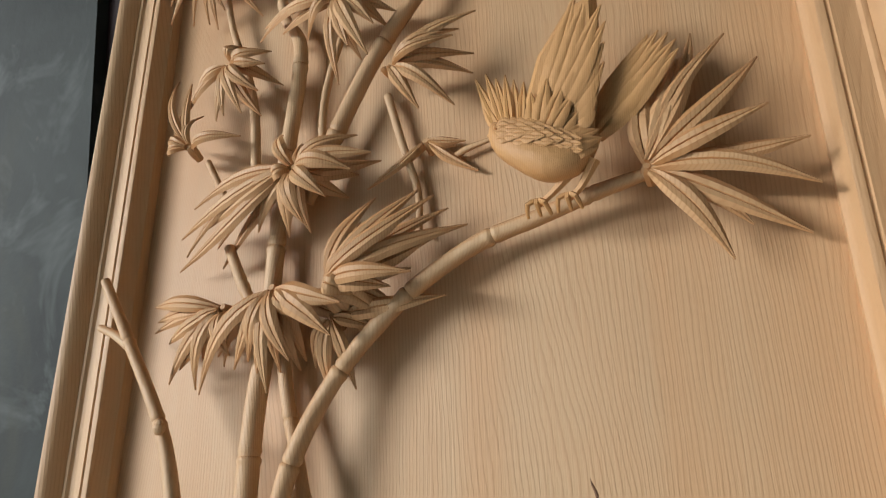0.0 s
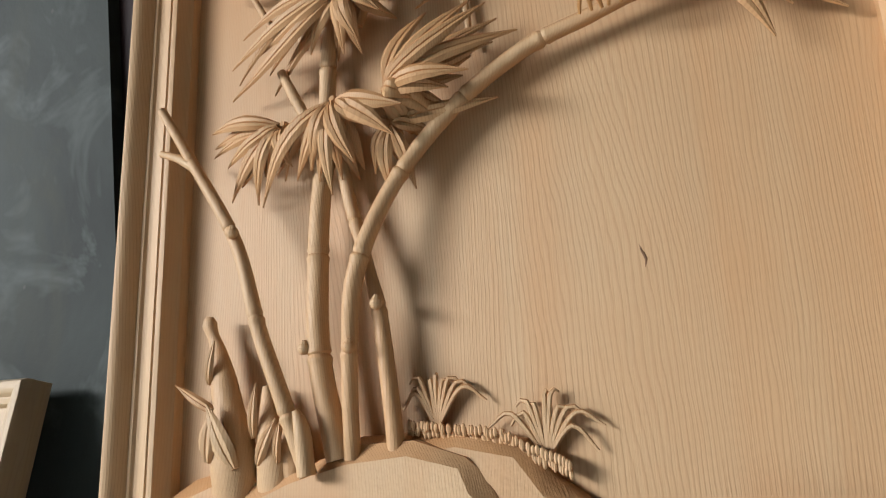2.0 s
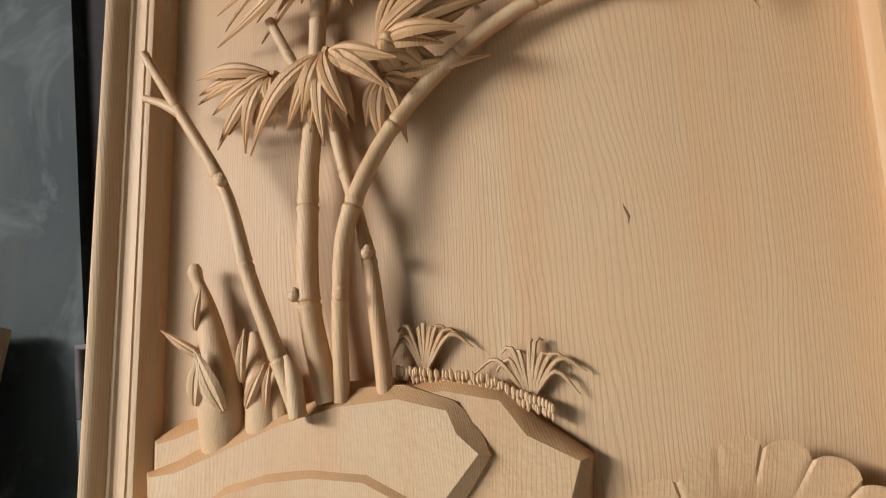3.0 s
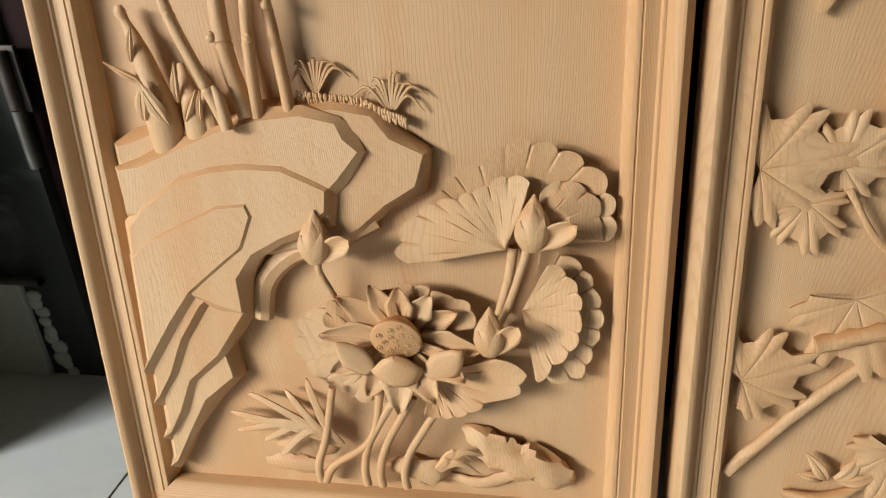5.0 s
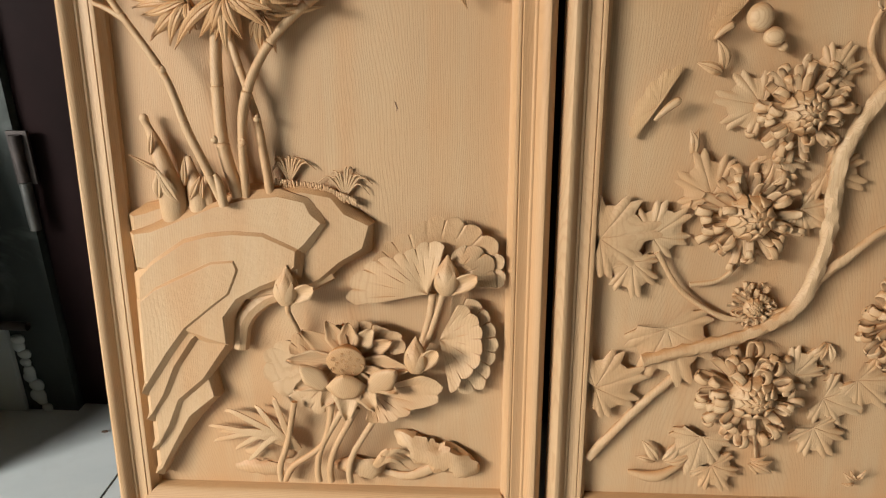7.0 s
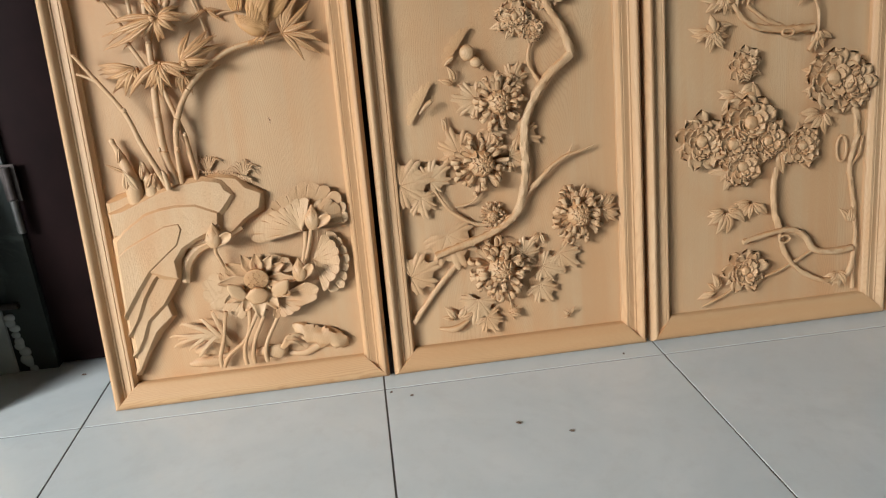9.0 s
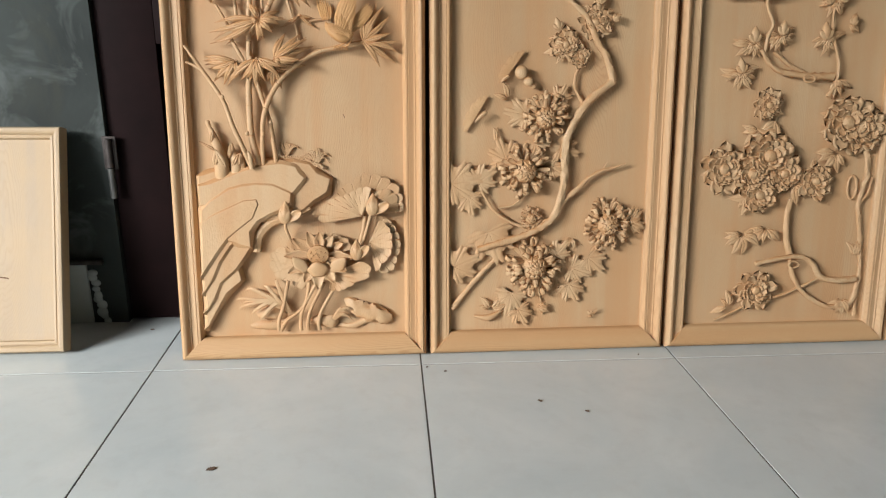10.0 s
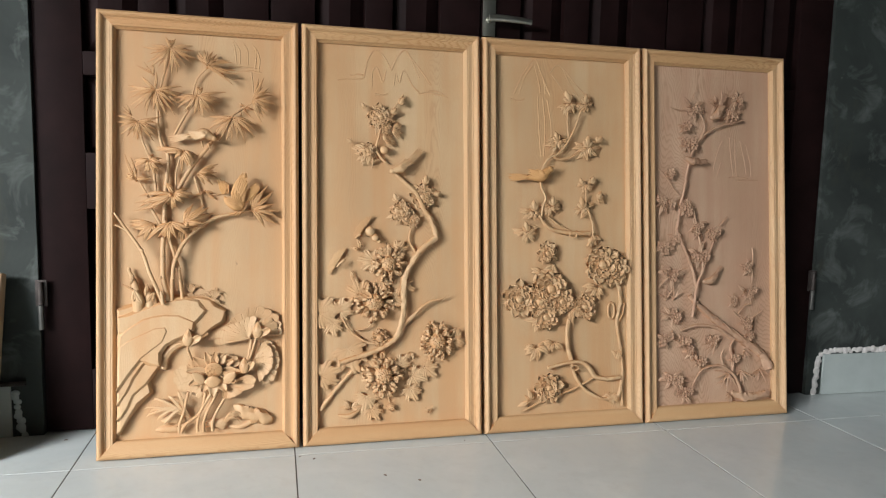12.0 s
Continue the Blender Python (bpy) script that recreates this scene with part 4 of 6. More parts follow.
def lotus_leaf(x, z, rim, lobes, heights, lift=0.0, hole=0.0, bulge=0.085, thick=0.004, vein=0.0022):
    """A carved lotus leaf round its stalk at (x, z): a fan of scalloped lobes with cut veins.
    rim: (degrees, radius) along the edge; heights: depths at the stalk, half way and at the edge; lift: how far the two ends curl out."""
    a = [r[0] for r in rim]
    flip = a[0] > a[-1]
    aa, rr = (a[::-1], [r[1] for r in rim][::-1]) if flip else (a, [r[1] for r in rim])
    bm, seg, rows = bmesh.new(), lobes * 14, 14
    front, back = [], []
    rnd = random.Random(int(x * 1000 + z * 3000))
    wide = [rnd.uniform(0.75, 1.25) for _ in range(lobes)]
    cuts = [sum(wide[:k]) / sum(wide) for k in range(lobes + 1)]
    for i in range(rows + 1):
        f = hole + (1 - hole) * (i / rows) ** 0.85
        fr, bk = [], []
        for k in range(seg + 1):
            u = k / seg
            n = min(lobes - 1, max(m for m in range(lobes + 1) if cuts[m] <= u + 1e-9))
            p = (u - cuts[n]) / (cuts[n + 1] - cuts[n])
            t = aa[0] + (aa[-1] - aa[0]) * u
            whole = float(np.interp(t, aa, rr))
            r = whole * f * (1 + bulge * (math.sqrt(max(0.0, math.sin(math.pi * p))) - 0.75) * max(0.0, (f - 0.78) / 0.22) ** 1.5)
            gut = min(p, 1 - p)
            h = float(np.interp(f, (0, 0.5, 1), heights))
            h += vein * math.exp(-(gut / 0.04) ** 2) * min(1.0, max(0.0, (f - 0.72) / 0.2)) - 0.0003 * math.sin(math.pi * p) * f ** 4
            h += 0.7 * vein * math.exp(-((p - 0.5) / 0.04) ** 2) * max(0.0, 1 - abs(f - 0.55) / 0.25)
            h -= lift * f * f * (2 * u - 1) ** 4 + 0.0014 * math.sin(9 * u + 4 * f)
            ex, ez = x + r * math.cos(radians(t)), z + r * math.sin(radians(t))
            fr.append(bm.verts.new((ex, h, ez)))
            bk.append(bm.verts.new((ex + (x - ex) * 0.03, h + thick, ez + (z - ez) * 0.03)))
        front.append(fr)
        back.append(bk)
    for g in (front, back):
        for p, q in zip(g, g[1:]):
            for k in range(seg):
                bm.faces.new((p[k], p[k + 1], q[k + 1], q[k]))
    for k in range(seg):
        for e in (0, -1):
            bm.faces.new((front[e][k], front[e][k + 1], back[e][k + 1], back[e][k]))
    for i in range(rows):
        for e in (0, -1):
            bm.faces.new((front[i][e], front[i + 1][e], back[i + 1][e], back[i][e]))
    bmesh.ops.remove_doubles(bm, verts=bm.verts, dist=1e-6)
    return part("lotus_leaf", finish(bm), WOOD_CARVED, P)


# the tall leaf: a back fan, a front fold that leans out, and a curled flap
lotus_leaf(0.416, 0.329, ((168, 0.080), (141, 0.076), (127, 0.080), (103, 0.080), (87, 0.097), (59, 0.103), (38, 0.107), (19, 0.100), (6, 0.093)), 11, (0.012, 0.008, 0.000), 0.004)
lotus_leaf(0.418, 0.331, ((190, 0.088), (183, 0.098), (170, 0.094), (145, 0.074), (133, 0.062), (111, 0.058), (88, 0.066), (70, 0.066)), 8, (-0.006, -0.009, -0.004), 0.008)
lotus_leaf(0.446, 0.352, ((88, 0.030), (66, 0.044), (48, 0.050), (26, 0.055), (-3, 0.053), (-14, 0.058)), 4, (0.002, -0.012, -0.002), 0.004, hole=0.25)
# the low leaf beside it, folded the same way
lotus_leaf(0.440, 0.262, ((84, 0.066), (73, 0.069), (51, 0.069), (26, 0.064), (0, 0.064), (-25, 0.062), (-52, 0.074), (-76, 0.068)), 9, (0.012, 0.008, 0.002))
lotus_leaf(0.432, 0.268, ((66, 0.060), (30, 0.057), (1, 0.052), (-16, 0.054), (-60, 0.056), (-78, 0.068)), 7, (0.006, 0.000, -0.012), 0.004)
# leaves round the flower
lotus_leaf(0.334, 0.242, ((142, 0.054), (121, 0.055), (91, 0.053), (59, 0.052), (34, 0.062), (10, 0.056)), 6, (0.006, 0.000, -0.006))
lotus_leaf(0.282, 0.234, ((160, 0.040), (146, 0.046), (124, 0.052), (98, 0.038)), 3, (0.004, 0.000, -0.004))
lotus_leaf(0.287, 0.226, ((145, 0.060), (168, 0.082), (191, 0.083), (218, 0.073), (247, 0.070), (262, 0.060)), 6, (0.020, 0.018, 0.017), vein=0.0010)
lotus_leaf(0.345, 0.198, ((-100, 0.036), (-62, 0.042), (-40, 0.048), (-17, 0.060), (-5, 0.086), (8, 0.092), (24, 0.076)), 6, (0.002, -0.006, -0.014), 0.004)
lotus_leaf(0.292, 0.212, ((200, 0.045), (225, 0.052), (250, 0.052), (280, 0.044), (310, 0.036)), 5, (0.004, 0.002, 0.006))


def lotus_flower(x, z, y):
    """An open lotus seen from a little above: a seed head in a bowl of broad petals, with pointed petals behind and below."""
    bm = bmesh.new()
    up = pose(x, y - 0.010, z + 0.006, 22, 0, 0)
    tube(bm, [(0, 0.022, 0, 0.012), (0, 0.006, 0, 0.022), (0, 0.0, 0, 0.0245), (0, -0.002, 0, 0.0230)], seg=24, step=0.003)
    for i in range(14):
        a, r = i * 2.4, 0.0056 * math.sqrt(i)
        ring = [(r * math.cos(a) + 0.0027 * math.cos(q), -0.0022, r * math.sin(a) + 0.0027 * math.sin(q), 0.0008) for q in [k * math.pi / 4 for k in range(9)]]
        tube(bm, ring, seg=5, step=0.004)
        bead(bm, r * math.cos(a), -0.0022, r * math.sin(a), 0.0015, 0.8, 1.0, 6)
    bmesh.ops.transform(bm, matrix=up, verts=bm.verts)
    f = part("lotus_flower", finish(bm), WOOD_LEAF, P, "open lotus flower with a seed head")
    # angle (0 up, clockwise), length, width, bend, distance out, depth, tilt
    for a, L, W, bend, out, yy, tilt in (
            (-52, 0.056, 0.034, 18, 0.016, 0.012, 4), (-22, 0.050, 0.032, 26, 0.014, 0.010, 6), (4, 0.046, 0.032, 30, 0.014, 0.008, 8), (34, 0.046, 0.030, 30, 0.016, 0.008, 6), (60, 0.048, 0.030, 24, 0.018, 0.010, 4),
            (-88, 0.062, 0.036, 10, 0.016, 0.010, 2), (-118, 0.066, 0.040, 8, 0.014, 0.010, 4), (92, 0.064, 0.036, 14, 0.016, 0.006, 6), (118, 0.060, 0.040, 16, 0.014, 0.004, 8), (150, 0.056, 0.042, 14, 0.014, 0.004, 6), (182, 0.064, 0.044, 10, 0.012, 0.006, 6), (-150, 0.054, 0.042, 12, 0.014, 0.008, 6)):
        me = petal_mesh(L, W * 0.86, 0.16, bend, thick=0.0022, blunt=-0.08, base=0.5)
        place_petal(f, me, Matrix.Translation((x, y + yy, z)) @ pose(0, 0, 0, 0, a, 0) @ pose(0, 0, out, tilt, 0, 0), WOOD_CARVED)
    # the bowl: broad petals that stand up in front of the seed head, their backs to the viewer
    for dx, dz, a, L, W, yy in ((-0.026, -0.034, -40, 0.048, 0.030, -0.004), (0.028, -0.036, 44, 0.050, 0.032, -0.004), (0.000, -0.046, -4, 0.036, 0.050, -0.008)):
        me = petal_mesh(L, W, -0.12, -8, thick=0.0022, blunt=0.02, base=0.55)
        place_petal(f, me, Matrix.Translation((x + dx, y + yy, z + dz)) @ pose(0, 0, 0, 0, a, 0) @ pose(0, 0, 0, 22, 0, 0), WOOD_CARVED)
    return f


lotus_flower(0.318, 0.240, -0.014)

# water weeds, stones and the bank at the foot
bm = bmesh.new()
for tx, tz, top in ((0.177, 0.088, 0.03), (0.131, 0.115, 0.025), (0.126, 0.138, 0.012), (0.149, 0.160, 0.012), (0.190, 0.168, 0.004), (0.215, 0.182, 0.002), (0.160, 0.104, 0.03), (0.140, 0.128, 0.02)):
    x, z = 0.246, 0.110
    tube(bm, [(x, 0.006, z, 0.0050), (x * 0.62 + tx * 0.38, -0.006, z * 0.6 + tz * 0.4 + top, 0.0048), (tx * 0.85 + x * 0.15, -0.002, tz + top * 0.45, 0.0034), (tx, 0.012, tz, 0.0008)], seg=7, flat=0.55)
part("water_weed", finish(bm), WOOD_CARVED, P)
bm = bmesh.new()
for tx, tz, top in ((0.386, 0.098, 0.024), (0.402, 0.104, 0.022), (0.392, 0.082, 0.02), (0.372, 0.110, 0.008)):
    x, z = 0.344, 0.084
    tube(bm, [(x, 0.008, z, 0.0042), (x * 0.5 + tx * 0.5, -0.004, z * 0.5 + tz * 0.5 + top, 0.0042), (tx, 0.010, tz, 0.0008)], seg=7, flat=0.55)
part("water_weed", finish(bm), WOOD_CARVED, P)


def stone(pts, seed):
    bm = bmesh.new()
    tube(bm, [(x, y + 0.007, z, r) for x, y, z, r in pts], seg=14, rough=0.55, flat=0.55, seed=seed)
    part("stone", finish(bm), WOOD_CARVED, P)


stone([(0.172, 0.016, 0.098, 0.008), (0.195, 0.010, 0.106, 0.018), (0.222, 0.012, 0.100, 0.014), (0.235, 0.016, 0.094, 0.006)], 1)
stone([(0.155, 0.018, 0.072, 0.006), (0.190, 0.014, 0.074, 0.010), (0.230, 0.016, 0.072, 0.007)], 2)
stone([(0.290, 0.014, 0.080, 0.006), (0.315, 0.004, 0.084, 0.013), (0.346, 0.004, 0.082, 0.014), (0.356, 0.010, 0.079, 0.006)], 3)
stone([(0.372, 0.016, 0.132, 0.004), (0.388, 0.008, 0.124, 0.014), (0.415, 0.004, 0.106, 0.019), (0.448, 0.002, 0.098, 0.020), (0.472, 0.004, 0.086, 0.016), (0.480, 0.012, 0.076, 0.006)], 4)
stone([(0.355, 0.016, 0.072, 0.004), (0.390, 0.008, 0.070, 0.007), (0.430, 0.008, 0.084, 0.007), (0.450, 0.014, 0.074, 0.003)], 5)

sink(P)

# ---- flowers and foliage of the other panels ----
STRAPS = {}


def strap_mesh(R, k, hook):
    """A chrysanthemum's strap petal: out along +z, its tip hooked back towards the viewer."""
    key = (round(R, 4), k, hook)
    if key not in STRAPS:
        bm = bmesh.new()
        r = R * k
        h = R * (0.055 + 0.085 * hook)
        pts = [(0, 0.05 * R, 0.20 * R, 0.055 * R), (0, 0.03 * R, 0.20 * R + 0.36 * r, 0.084 * R), (0, 0.01 * R, 0.20 * R + 0.66 * r, 0.092 * R)]
        for q in (0.2, 0.42, 0.62, 0.80, 1.0):
            c = math.pi * 1.45 * q * hook
            pts.append((0, 0.01 * R - h * (1 - math.cos(c)), 0.20 * R + 0.66 * r + h * math.sin(c) + 0.10 * R * (1 - hook) * q, (0.092 - 0.046 * q * q) * R))
        tube(bm, pts, seg=7, step=R * 0.10, flat=0.30)
        finish(bm)
        me = bpy.data.meshes.new("petal")
        bm.to_mesh(me)
        bm.free()
        me.polygons.foreach_set("use_smooth", [True] * len(me.polygons))
        STRAPS[key] = me
    return STRAPS[key]


def chrysanthemum(panel, x, z, R, y=-0.006, mat=None, seed=0):
    """A chrysanthemum: a closed heart of incurved petals and rings of strap petals whose tips hook over."""
    rnd = random.Random(seed)
    mat = mat or WOOD_CARVED
    bm = bmesh.new()
    bead(bm, x, y - R * 0.06, z, R * 0.29, 0.8, 1.0, 14)
    f = part("chrysanthemum", finish(bm), mat, panel, "open chrysanthemum with hooked strap petals")
    q = lambda v: round(v, 4)
    for n, L, W, out, yy, tilt, bend, ph in ((11, 0.50, 0.25, 0.30, 0.10, 66, 95, 0.0), (9, 0.46, 0.24, 0.23, 0.02, 72, 92, 0.5), (7, 0.40, 0.22, 0.15, -0.06, 78, 90, 0.2), (4, 0.30, 0.18, 0.07, -0.14, 84, 80, 0.6)):
        for i in range(n):
            me = petal_mesh(q(R * L), q(R * W), -0.20, bend, thick=q(R * 0.035), blunt=0.5, base=0.6)
            m = Matrix.Translation((x, y + yy * R, z)) @ pose(0, 0, 0, 0, 360 * (i + ph) / n + rnd.uniform(-5, 5), 0) @ pose(0, 0, out * R, tilt + rnd.uniform(-6, 6), 0, 0)
            place_petal(f, me, m, mat)
    for n, k, yy, ph, tilt in ((16, 0.92, 0.014, 0.0, 0), (15, 0.74, 0.009, 0.45, 4), (13, 0.54, 0.004, 0.2, 10)):
        for i in range(n):
            a = 360 * (i + ph) / n + rnd.uniform(-8, 8)
            me = strap_mesh(R, k * rnd.choice((0.84, 1.0, 1.12)), rnd.choice((0.75, 1.0, 0.35)))
            place_petal(f, me, Matrix.Translation((x, y + yy, z)) @ pose(0, 0, 0, 0, a, 0) @ pose(0, 0, 0, tilt + rnd.uniform(-6, 6), rnd.uniform(-8, 8), rnd.uniform(-30, 30)), mat)
    return f


def peony(panel, x, z, R, y=-0.006, mat=None, seed=0, turn=0):
    """A peony: broad ruffled petals in three rings round a loose heart."""
    rnd = random.Random(seed)
    mat = mat or WOOD_CARVED
    bm = bmesh.new()
    bead(bm, x, y + 0.002, z, R * 0.24, 0.8, 1.0, 12)
    for v in bm.verts:
        v.co += (v.co - Vector((x, y, z))) * 0.25 * noise.noise(v.co * 160)
    f = part("peony", finish(bm), mat, panel, "open peony with broad ruffled petals")
    q = lambda v: round(v, 4)
    for n, L, W, bend, out, yy, ph in ((9, 0.80, 0.60, 10, 0.20, 0.012, 0.0), (8, 0.62, 0.54, 24, 0.16, 0.008, 0.5), (7, 0.46, 0.44, 40, 0.12, 0.004, 0.2), (4, 0.30, 0.34, 62, 0.08, 0.001, 0.7)):
        for i in range(n):
            a = 360 * (i + ph) / n + rnd.uniform(-9, 9) + turn
            k = rnd.choice((0.85, 1.0, 1.15))
            me = petal_mesh(q(R * L * k), q(R * W), 0.10, bend, thick=0.0016, blunt=1.1, ragged=0.085, base=0.45)
            place_petal(f, me, Matrix.Translation((x, y + yy, z)) @ pose(0, 0, 0, 0, a, 0) @ Matrix.Translation((0, 0, R * out)) @ pose(0, 0, 0, rnd.uniform(0, 16), 0, 0), mat)
    return f


def blossom(panel, x, z, R, y=0.0, mat=None, turn=0, n=5, name="blossom"):
    """A small five-petalled blossom with a bead of stamens."""
    mat = mat or WOOD_CARVED
    bm = bmesh.new()
    bead(bm, x, y - R * 0.1, z, R * 0.28, 0.8, 1, 8)
    f = part(name, finish(bm), mat, panel)
    for i in range(n):
        me = petal_mesh(round(R * 0.9, 4), round(R * 0.95, 4), 0.22, 38, thick=0.0014, blunt=1.3, base=0.35)
        place_petal(f, me, Matrix.Translation((x, y + 0.003, z)) @ pose(0, 0, 0, 0, 360 * i / n + turn, 0) @ Matrix.Translation((0, 0, R * 0.12)), mat)
    return f


def bud(panel, x, z, h, lean=0, y=-0.002, mat=None, name="bud"):
    """A closed bud in its calyx."""
    mat = mat or WOOD_CARVED
    bm = bmesh.new()
    c, s = math.cos(radians(90 - lean)), math.sin(radians(90 - lean))
    tube(bm, [(x + c * h * f, y, z + s * h * f, h * r) for f, r in ((0.0, 0.11), (0.2, 0.22), (0.5, 0.27), (0.8, 0.17), (1.0, 0.03))], seg=10, step=0.003)
    b = part(name, finish(bm), mat, panel)
    for a in (-38, 36, 2):
        me = petal_mesh(round(h * 0.62, 4), round(h * 0.40, 4), -0.2, -16, thick=0.0014, blunt=0.4, base=0.5)
        place_petal(b, me, Matrix.Translation((x, y - h * 0.16, z)) @ pose(0, 0, 0, 6, lean + a, 0), mat, "sepal")
    return b


def leaf(panel, x, z, size, turn, y=0.004, lobes=5, deep=0.34, tooth=0.24, mat=None):
    """A lobed leaf about (x, z); turn: the way it points, in degrees (0 to the right, 90 up)."""
    bm = bmesh.new()
    bx, bz = x - 0.45 * size * math.cos(radians(turn)), z - 0.45 * size * math.sin(radians(turn))
    radial(bm, bx, bz, size * 1.45, turn, lobes=lobes, tooth=tooth, deep=deep, y=y, dome=0.005, edge=0.0016, sector=(-112, 112), squash=0.92, vein=0.0008, rings=7, seg=80, bottom=0.006, point=0.62, wave=0.0015)
    return part("leaf", finish(bm), mat or WOOD_CARVED, panel)


def leaves(panel, x, z, n, L, a0=0, a1=360, y=0.002, seed=0, width=0.42, mat=None):
    """A bunch of small pointed leaves, each a part of its own."""
    rnd = random.Random(seed + int(x * 900 + z * 1300))
    for i in range(n):
        a = radians(a0 + (a1 - a0) * (i + rnd.uniform(0.2, 0.8)) / n)
        l = L * rnd.uniform(0.75, 1.15)
        bm = bmesh.new()
        bx, bz = x + 0.2 * l * math.cos(a), z + 0.2 * l * math.sin(a)
        blade(bm, bx, y + rnd.uniform(-0.003, 0.003), bz, bx + l * math.cos(a), bz + l * math.sin(a), l * width, 0.006, ty=rnd.uniform(0.004, 0.014), curl=rnd.uniform(-0.12, 0.12), thick=0.004, rows=7)
        part("leaf", finish(bm), mat or WOOD_CARVED, panel)


def branch(panel, pts, r0, r1, y=0.004, rough=0.35, mat=None, seed=0, name="branch"):
    n = len(pts) - 1
    return limb(panel, name, [(x, y, z, 0.72 * (r0 + (r1 - r0) * i / n)) for i, (x, z) in enumerate(pts)], mat, rough=rough, seg=12, seed=seed)


def ridge(panel, pts, r=0.0022, mat=None, name="mountain_ridge"):
    return limb(panel, name, [(x, GROUND + 0.0002, z, r) for x, z in pts], mat, seg=6)


def butterfly(panel, x, z, size, turn, body):
    """A butterfly in profile: one broad scalloped wing and a plump body."""
    bm = bmesh.new()
    radial(bm, x, z, size, turn, lobes=6, tooth=0.0, deep=0.14, y=0.007, dome=0.001, edge=0.002, sector=(-88, 88), squash=1.0, vein=0.0004, rings=5, seg=56, bottom=0.005)
    c, s = math.cos(radians(turn)), math.sin(radians(turn))
    for v in bm.verts:
        d = (v.co.x - x) * c + (v.co.z - z) * s
        v.co.x -= c * d * 0.52
        v.co.z -= s * d * 0.52
    w = part("butterfly", finish(bm), WOOD_LEAF, panel, "carved butterfly with a scalloped wing")
    bm = bmesh.new()
    (ax, az), (bx, bz) = body
    tube(bm, [(ax, -0.002, az, 0.0020), (ax * 0.5 + bx * 0.5, -0.004, az * 0.5 + bz * 0.5 + 0.002, 0.0042), (bx, -0.004, bz, 0.0046), (bx + 0.003, -0.004, bz + 0.002, 0.0016)], seg=8, step=0.004)
    part("body", finish(bm), WOOD_CARVED, w)
    return w


# ---- second panel: chrysanthemums ----
P = panel_chrys
branch(P, [(0.110, 0.248), (0.159, 0.262), (0.235, 0.286), (0.286, 0.320), (0.305, 0.371), (0.312, 0.420), (0.316, 0.506), (0.358, 0.582), (0.416, 0.633)], 0.0105, 0.0125, -0.001, 0.5, seed=1, name="trunk")
branch(P, [(0.418, 0.630), (0.402, 0.680), (0.376, 0.722), (0.354, 0.768), (0.320, 0.800), (0.280, 0.835)], 0.0125, 0.0070, -0.001, 0.45, seed=2)
branch(P, [(0.292, 0.338), (0.363, 0.406), (0.400, 0.429), (0.430, 0.436), (0.458, 0.446)], 0.0085, 0.0028, 0.003, 0.45, seed=3)
branch(P, [(0.398, 0.428), (0.408, 0.438), (0.414, 0.452)], 0.004, 0.0015, 0.005)
branch(P, [(0.350, 0.585), (0.331, 0.626), (0.344, 0.673), (0.368, 0.700)], 0.0055, 0.0045, 0.010, 0.4, seed=4)
branch(P, [(0.288, 0.318), (0.235, 0.304), (0.199, 0.306), (0.149, 0.339), (0.119, 0.385)], 0.0060, 0.0040, 0.006, 0.3, seed=5)
branch(P, [(0.160, 0.345), (0.195, 0.352), (0.220, 0.378), (0.235, 0.390)], 0.0045, 0.0035, 0.006, 0.3, seed=6)
branch(P, [(0.254, 0.866), (0.228, 0.905), (0.236, 0.950), (0.244, 0.985)], 0.0062, 0.0036, 0.006, 0.3, seed=7)
branch(P, [(0.052, 0.105), (0.095, 0.160), (0.133, 0.203), (0.158, 0.228)], 0.0085, 0.0075, 0.012, 0.3, seed=8)
branch(P, [(0.244, 0.200), (0.262, 0.140), (0.270, 0.085)], 0.0030, 0.0022, 0.016, 0.2)
for x, z, R, sd in ((0.263, 0.550, 0.060, 1), (0.218, 0.431, 0.066, 2), (0.244, 0.205, 0.070, 3), (0.418, 0.305, 0.064, 4), (0.236, 0.319, 0.030, 5)):
    chrysanthemum(P, x, z, R, -0.008 if R > 0.04 else 0.000, seed=sd)
leaves(P, 0.470, 0.310, 8, 0.034, -70, 80, 0.004, 1)
for x, z, s, t in ((0.072, 0.405, 0.060, 10), (0.124, 0.414, 0.042, 35), (0.092, 0.358, 0.038, -80), (0.074, 0.215, 0.054, 20), (0.146, 0.266, 0.066, -70), (0.352, 0.194, 0.042, -20), (0.388, 0.214, 0.044, -40), (0.338, 0.146, 0.040, -60),
                   (0.190, 0.124, 0.048, -100), (0.216, 0.090, 0.036, -60), (0.204, 0.560, 0.044, 170), (0.316, 0.478, 0.040, -20), (0.170, 0.470, 0.046, 110), (0.290, 0.432, 0.034, -30), (0.250, 0.490, 0.036, -60), (0.300, 0.600, 0.034, 60), (0.306, 0.240, 0.036, 50)):
    leaf(P, x, z, s * 0.84, t, y=0.010 if s < 0.05 else 0.007)
leaves(P, 0.254, 0.108, 4, 0.026, -60, 40, 0.006, 2)
leaves(P, 0.396, 0.080, 4, 0.020, 60, 200, 0.012, 3)
leaves(P, 0.152, 0.496, 2, 0.026, 70, 120, 0.012, 4)
leaves(P, 0.336, 0.275, 3, 0.024, 200, 300, 0.012, 5)
leaves(P, 0.145, 0.100, 4, 0.036, -20, 200, 0.012, 6)
leaves(P, 0.180, 0.590, 2, 0.030, 100, 180, 0.010, 7)
